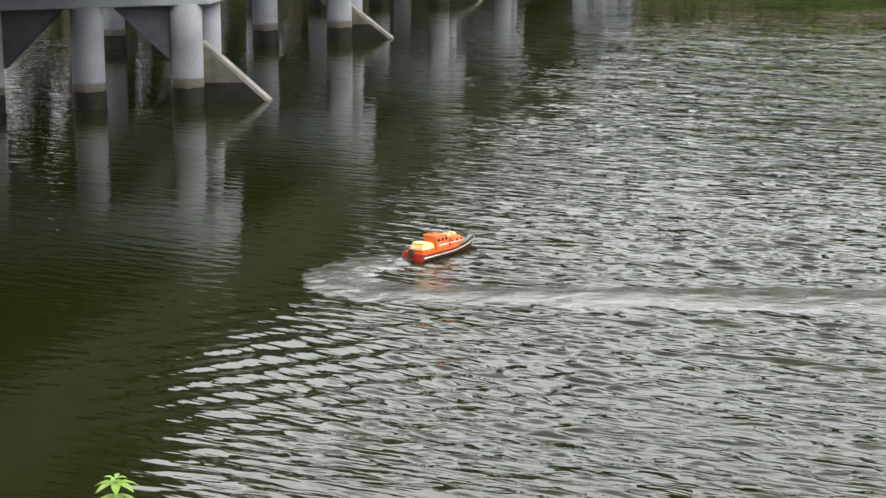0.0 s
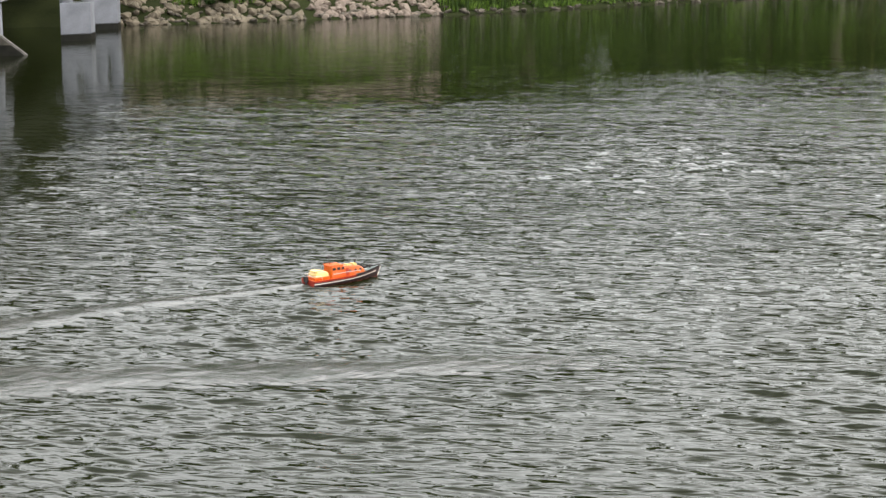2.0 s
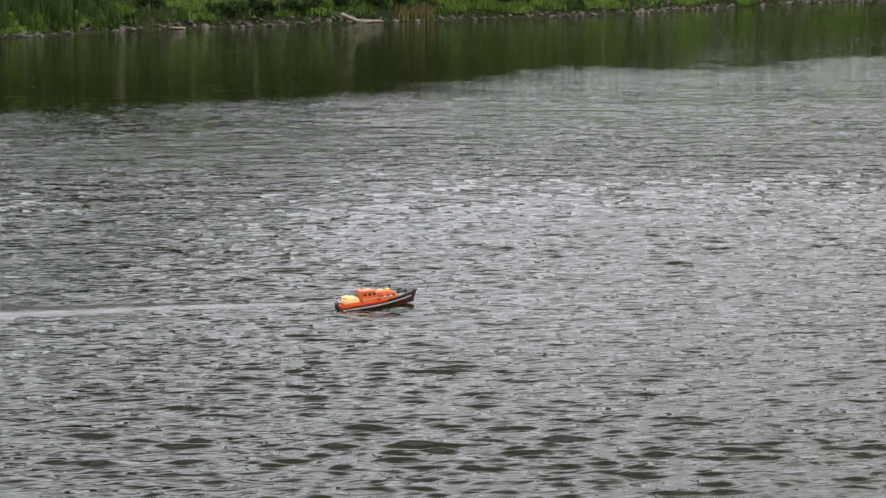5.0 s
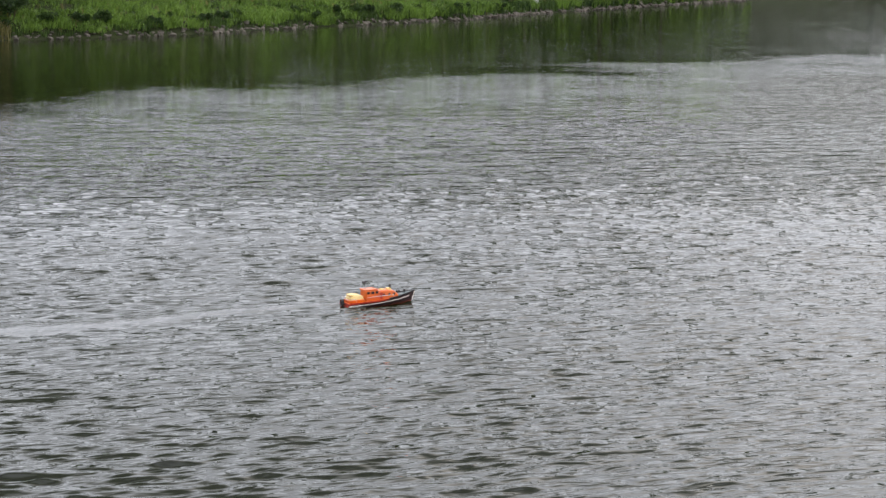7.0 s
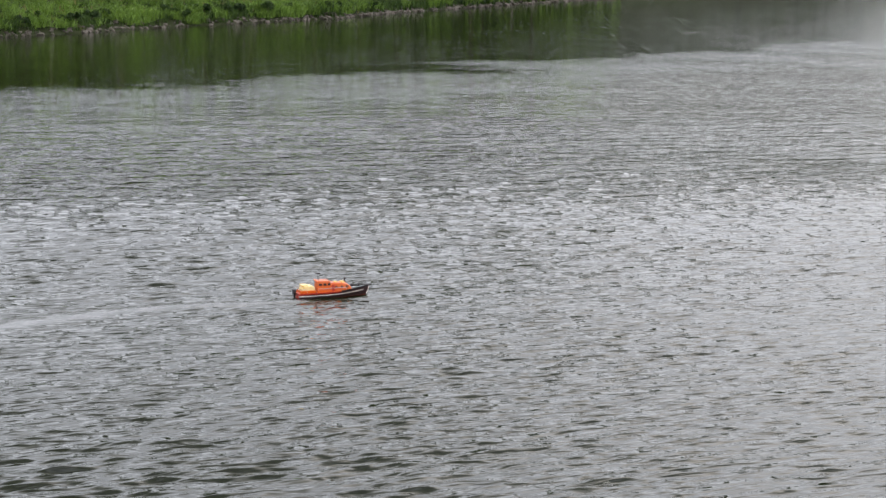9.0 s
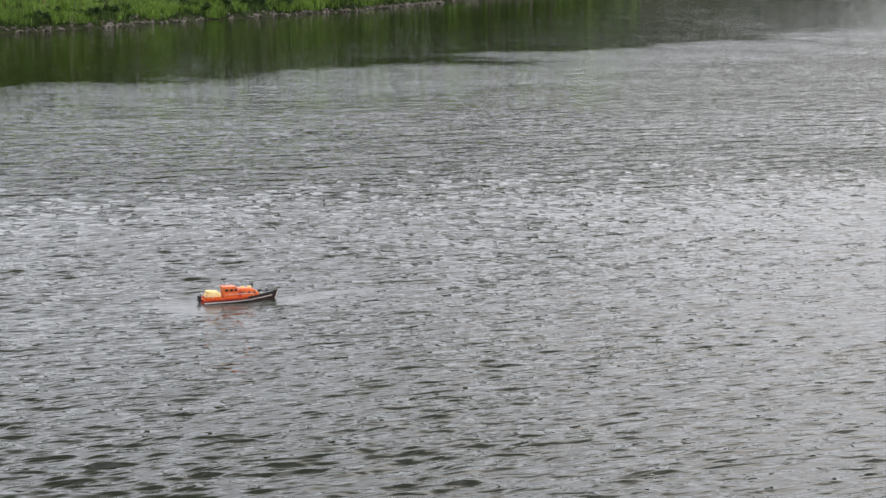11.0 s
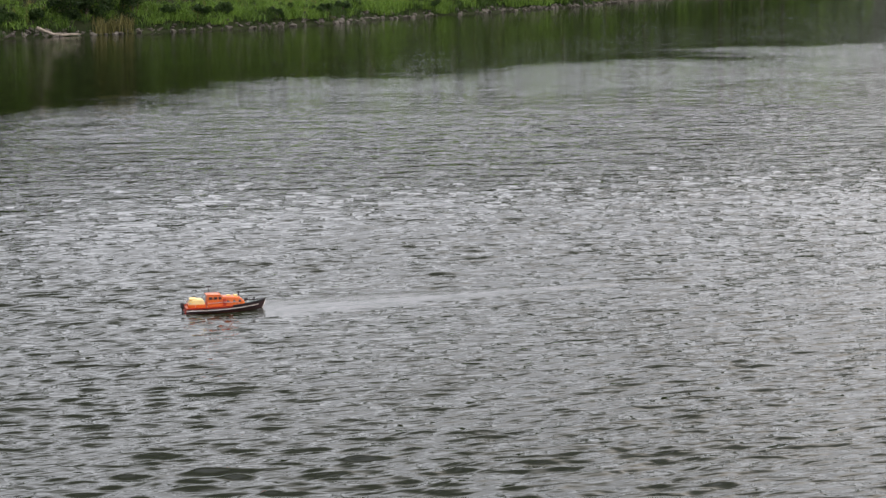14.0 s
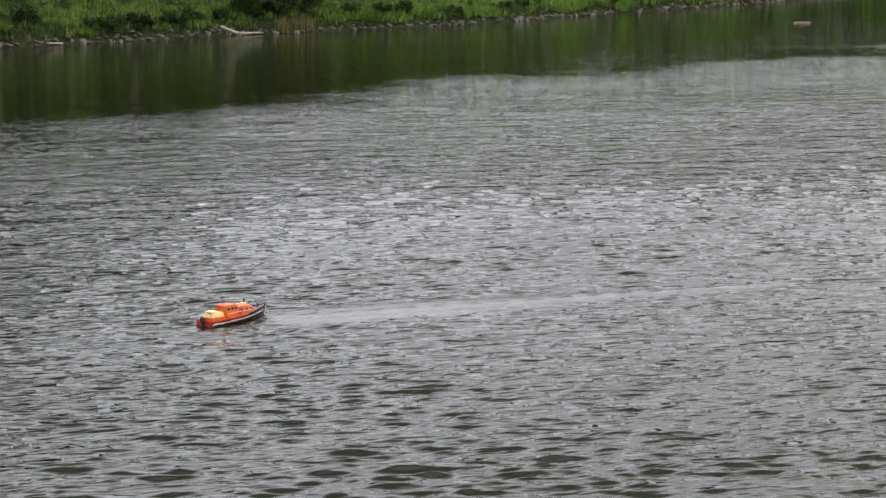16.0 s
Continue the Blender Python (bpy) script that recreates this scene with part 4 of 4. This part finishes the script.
for i, (bx, bo, bw, bh) in enumerate(((14.6, 0.9, 1.6, .8), (15.9, 1.0, 1.8, .9), (17.2, 1.1, 1.7, .9), (18.4, 1.3, 1.4, .8), (29.5, 1.4, 1.4, 1.2), (36, 2.4, 2.0, 1.6), (44, 2.6, 2.0, 1.8), (52, 2.4, 2.2, 1.7), (60, 2.0, 1.8, 1.3),
                                      (66, 0.9, 1.7, .8), (68.5, 0.9, 1.9, .9), (71, 0.9, 1.7, .8), (73.5, 1.2, 1.4, .9), (78.6, 1.5, 2.8, 2.2), (80.4, 1.3, 2.8, 1.7), (82.0, 2.2, 3.2, 2.6), (85.2, 1.9, 2.6, 2.2), (88.5, 1.5, 1.6, .9),
                                      (93.5, 1.2, 1.6, .9), (176, 1.6, 2.4, 1.6), (189, 2.2, 2.6, 2.2), (196, 3.0, 3.0, 2.6), (206, 2.6, 3.0, 2.4), (225, 2.4, 3.0, 2.4))):
    build_bush(bx, bo, bw, bh, 100 + i)
weed_rng = random.Random(57)
bush_x = 57.5
while bush_x < 174:
    if noise.noise((bush_x * 0.09, 2, 5)) > -0.2:
        build_bush(bush_x, weed_rng.uniform(0.7, 1.5), weed_rng.uniform(1.2, 2.2), weed_rng.uniform(0.5, 0.95) * max(1, bush_x / 110), int(bush_x * 10))
    bush_x += weed_rng.uniform(1.8, 4.2) * max(1, bush_x / 110)


def tree_prototype(seed, high):
    g = random.Random(seed)
    tree = base("tree")
    wood = bmesh.new()
    top = Vector((g.uniform(-.5, .5), g.uniform(-.5, .5), high * .82))
    tube([(0, 0, -.3), (0.03, 0.02, .5), top * .4 + Vector((.15, -.1, 0)), top * .7, top], 0.017 * high, 9, wood, 0.05)
    centres = []
    for k in range(15):
        f = g.uniform(.22, .95)
        a = k * 2.4 + g.uniform(-.4, .4)
        reach = high * .30 * (1.15 - f) * g.uniform(.7, 1.25) + .5
        b = top * f
        e = b + Vector((math.cos(a) * reach, math.sin(a) * reach, reach * g.uniform(.15, .7)))
        tube([b, b.lerp(e, .5) + Vector((0, 0, .15)), e], 0.075, 5, wood, 0.02)
        centres += [(*e, high * .105 * g.uniform(.75, 1.25)), (*b.lerp(e, .6), high * .085)]
    centres.append((*top, high * .10))
    part("trunk", wood, M_BARK, tree)
    crown = bmesh.new()
    leaf_cloud(crown, centres, 2600, 0.029 * high, g)
    part("crown", crown, M_TREE, tree)
    tagged(tree, "dark green broadleaved tree behind the river bank", "tree", "trees behind the bank")
    return tree


def plant_trees():
    g = random.Random(21)
    kinds = [tree_prototype(5, 14.5), tree_prototype(6, 16.5), tree_prototype(8, 12.5), tree_prototype(9, 24.0), tree_prototype(12, 27.0)]
    used = set()
    spots = []
    x = -70.0
    while x < 330:
        spots.append((x + g.uniform(-1.5, 1.5), g.uniform(10.5, 16)))
        x += g.uniform(4.2, 6.6)
    spots += [(211.5, 0.9), (214.5, 1.2), (218.0, 1.0), (236, 2.0), (247, 2.4)]
    for i, (x, off) in enumerate(spots):
        k = g.randrange(3)
        s = g.uniform(.85, 1.15)
        if x >= 85:
            s *= (1.0 if x > 165 else 0.92) if off > 5 else 0.9
        else:
            k = 3 if g.random() < .6 else 4
            s *= 1.3 if x < 5 else 0.98 if x < 26 else 1.1
        m = Matrix.LocRotScale(on_bank(x, off), Euler((0, 0, g.uniform(0, 6.28))), None)
        if k not in used:
            used.add(k)
            kinds[k].scale = (s, s, s)
            kinds[k].matrix_basis = m @ Matrix.Diagonal((s, s, s, 1))
        else:
            copy_thing(kinds[k], m).scale = (s, s, s)


plant_trees()


def build_woods():
    """The wooded slope behind, in clumps of leaves."""
    g = random.Random(17)
    bm = bmesh.new()
    for i in range(2600):
        x = -160 + 900 * g.random() ** 1.3
        off = 10 + (30 + max(0, x) * .25) * g.random() ** 1.2
        p = on_bank(x, off)
        s = 0.5 + max(0, x) / 240
        r = g.uniform(.9, 2.2) * s
        leaf_cloud(bm, [(p.x, p.y, p.z + r * g.uniform(.3, 1.6), r)], 9, 0.55 * s, g)
    for i in range(2600):
        x = g.uniform(230, 900)
        off = 8 + (40 + x * .3) * g.random()
        p = on_bank(x, off)
        r = g.uniform(3, 6) * (0.6 + x / 600)
        leaf_cloud(bm, [(p.x, p.y, p.z + r * g.uniform(.2, 1.8), r)], 12, 1.7 * (0.5 + x / 700), g)
    for i in range(900):
        p = on_bank(g.uniform(-110, 11), g.uniform(13, 34))
        leaf_cloud(bm, [(p.x, p.y, p.z + 19 * g.random(), g.uniform(1.6, 2.8))], 14, 1.0, g)
    for i in range(1500):
        p = on_bank(g.uniform(8, 130), g.uniform(11, 30))
        leaf_cloud(bm, [(p.x, p.y, p.z + 11 * g.random(), g.uniform(1.5, 2.6))], 14, 0.9, g)
    ob = mesh_ob("woods", bm, M_TREE)
    tagged(ob, "dense dark green undergrowth on the wooded slope", "woods", kind="stuff")


build_woods()


# ---- single things on and by the far bank ----
def build_log():
    p = on_bank(76.8, -0.15)
    log = mesh_ob("driftwood_log", tube([(-1.75, 0.5, 0.62), (-1.3, 0.3, 0.40), (-0.7, 0.1, .16), (0.1, 0, .07), (0.9, -.05, .09), (1.7, -.1, .05)], 0.13, 10, r_end=0.05), M_LOG)
    log.matrix_basis = pose(p.x, p.y, 0.06, 0, 0, 8)
    tagged(log, "bleached pale driftwood log lying at the water's edge", "log")


def build_tank():
    p = on_bank(186.0, 1.2)
    tank = base("plastic_tank", pose(p.x, p.y, p.z + 0.14, 0, 0, 22) @ Matrix.Scale(0.6, 4))
    part("body", box(-.5, .5, -.42, .42, 0.06, .8, 0.1), M_WHITE, tank)
    part("cap", lathe([(.11, .79), (.11, .86), (.09, .88)], 16), M_WHITE, tank)
    for k in (-.36, .36):
        part("skid", box(k - .07, k + .07, -.42, .42, -.25, .07, .01), M_LOG, tank)
    tagged(tank, "white plastic tank standing on the river bank", "tank")
    p = on_bank(171.0, 2.7)
    ball = mesh_ob("float", lathe([(.05, -.4), (.28, -.34), (.44, -.12), (.46, .1), (.36, .32), (.14, .45), (.05, .5)], 18, 0.05, 2), M_WHITE, smooth=True)
    ball.matrix_basis = pose(p.x, p.y, p.z + .55, 12, 8)
    tagged(ball, "pale round plastic float lying in the grass", "float")
    p = on_bank(60.8, -0.1)
    board = mesh_ob("driftwood_plank", box(-.6, .6, -.12, .12, -.05, .05, .015), M_LOG)
    board.matrix_basis = pose(p.x, p.y, 0.12, 4, 3, 12)
    tagged(board, "pale driftwood plank lying on the shore stones", "plank")


build_log()
build_tank()


def build_splash():
    """A pale bar, added for a splash that breaks the calm surface late on."""
    stick = mesh_ob("splash_bar", tube([(-.62, 0.03, 0), (-.2, -0.02, 0.03), (.25, 0.02, 0.035), (.6, -0.03, 0)], 0.055, 8, r_end=0.035), M_LOG)
    stick.matrix_basis = SPLASH_UP
    tagged(stick, "pale bar standing in for a splash on the calm water", "stick")
    return stick


SPLASH_UP = pose(115.7, 102.8, 0.0, 0, 0, -42)
SPLASH = build_splash()


# ---- the weed on the near bank ----
def build_weed():
    g = random.Random(4)
    weed = base("weed", pose(-0.715, 4.15, 3.035))
    part("stem", tube([(0.02, 0.05, -.1), (0.03, 0.02, .6), (0, 0, 1.33)], 0.008, 7, r_end=0.004), M_WEED, weed)
    for ring, (z, L, n, lift) in enumerate(((1.335, .030, 4, .5), (1.325, .052, 6, .12), (1.30, .066, 6, -.25), (1.24, .072, 5, -.5), (1.12, .08, 5, -.4), (.95, .085, 5, -.3))):
        for k in range(n):
            a = k * 6.283 / n + ring * .6 + g.uniform(-.2, .2)
            out, side = Vector((math.cos(a), math.sin(a), lift)).normalized(), Vector((-math.sin(a), math.cos(a), 0))
            bm = bmesh.new()
            rows = []
            for f, w in ((0, .08), (.25, .75), (.5, 1), (.75, .7), (1, .06)):
                c = Vector((0, 0, z)) + out * L * f + Vector((0, 0, -L * .35 * f * f))
                hw = side * L * .2 * w
                fold = Vector((0, 0, L * .06 * w))
                rows.append([bm.verts.new(c - hw + fold), bm.verts.new(c), bm.verts.new(c + hw + fold)])
            for p, q in zip(rows, rows[1:]):
                for j in (0, 1):
                    bm.faces.new((p[j], p[j + 1], q[j + 1], q[j]))
            part("leaf", bm, M_WEED, weed, smooth=True)
    tagged(weed, "fresh light green weed with pointed leaves on the near bank", "weed")


build_weed()


# ---- what moves ----
def motions():
    walk(BOAT, [(t, pose(x, y, -0.004, 0, -trim, head)) for t, x, y, head, trim in BOAT_ROWS])
    walk(SPLASH, [(0.0, pose(115.7, 102.8, -0.5, 0, 0, -42)), (14.2, pose(115.7, 102.8, -0.5, 0, 0, -42)), (14.45, SPLASH_UP), (16.0, SPLASH_UP)])
    # the wind drives the ripples slowly across the river
    walk(WATER, [(t, pose(0.05 * t, -0.11 * t, 0)) for t in (0.0, 8.0, 16.0)])
    # the wake follows along the boat's track and stays where the boat slows down
    track = smooth_line(LOOP + [(x, y) for t, x, y, h, q in BOAT_ROWS if t <= 8.0], 12)
    run = [0.0]
    for a, b in zip(track, track[1:]):
        run.append(run[-1] + (b - a).length)

    def place(s):
        s = max(0.01, min(run[-1] - 0.01, s))
        i = next(k for k in range(1, len(run)) if run[k] >= s)
        f = (s - run[i - 1]) / (run[i] - run[i - 1])
        d = track[i] - track[i - 1]
        return track[i - 1].lerp(track[i], f), math.degrees(math.atan2(d.y, d.x))

    start = len(LOOP) * 12
    gone = [(t, run[start + 12 * k]) for k, (t, *_) in enumerate(r for r in BOAT_ROWS if r[0] <= 8.0)]
    for k, ob in enumerate(WAKE):
        rows = []
        for j in range(33):
            t = j * 0.25
            i = next((q for q in range(1, len(gone)) if gone[q][0] >= t), len(gone) - 1)
            (ta, sa), (tb, sb) = gone[i - 1], gone[i]
            s = sa + (sb - sa) * min(1, (t - ta) / (tb - ta))
            p, turn = place(s - 0.95 - 0.72 * k)
            rows.append((t, pose(p.x, p.y, 0, 0, 0, turn)))
        # while the boat backs away, the smoothed water lies between it and the turning point
        rows.append((9.2, rows[-1][1]))
        for t, x, y, head, trim in (b for b in BOAT_ROWS if b[0] >= 11.5):
            f = k / (len(WAKE) - 1)
            ahead = Vector((x + 1.0, y - 0.4))
            spot = Vector((25.2, 23.2)).lerp(ahead, f)
            rows.append((t, pose(spot.x, spot.y, 0, 0, 0, -24)))
        walk(ob, rows)


motions()
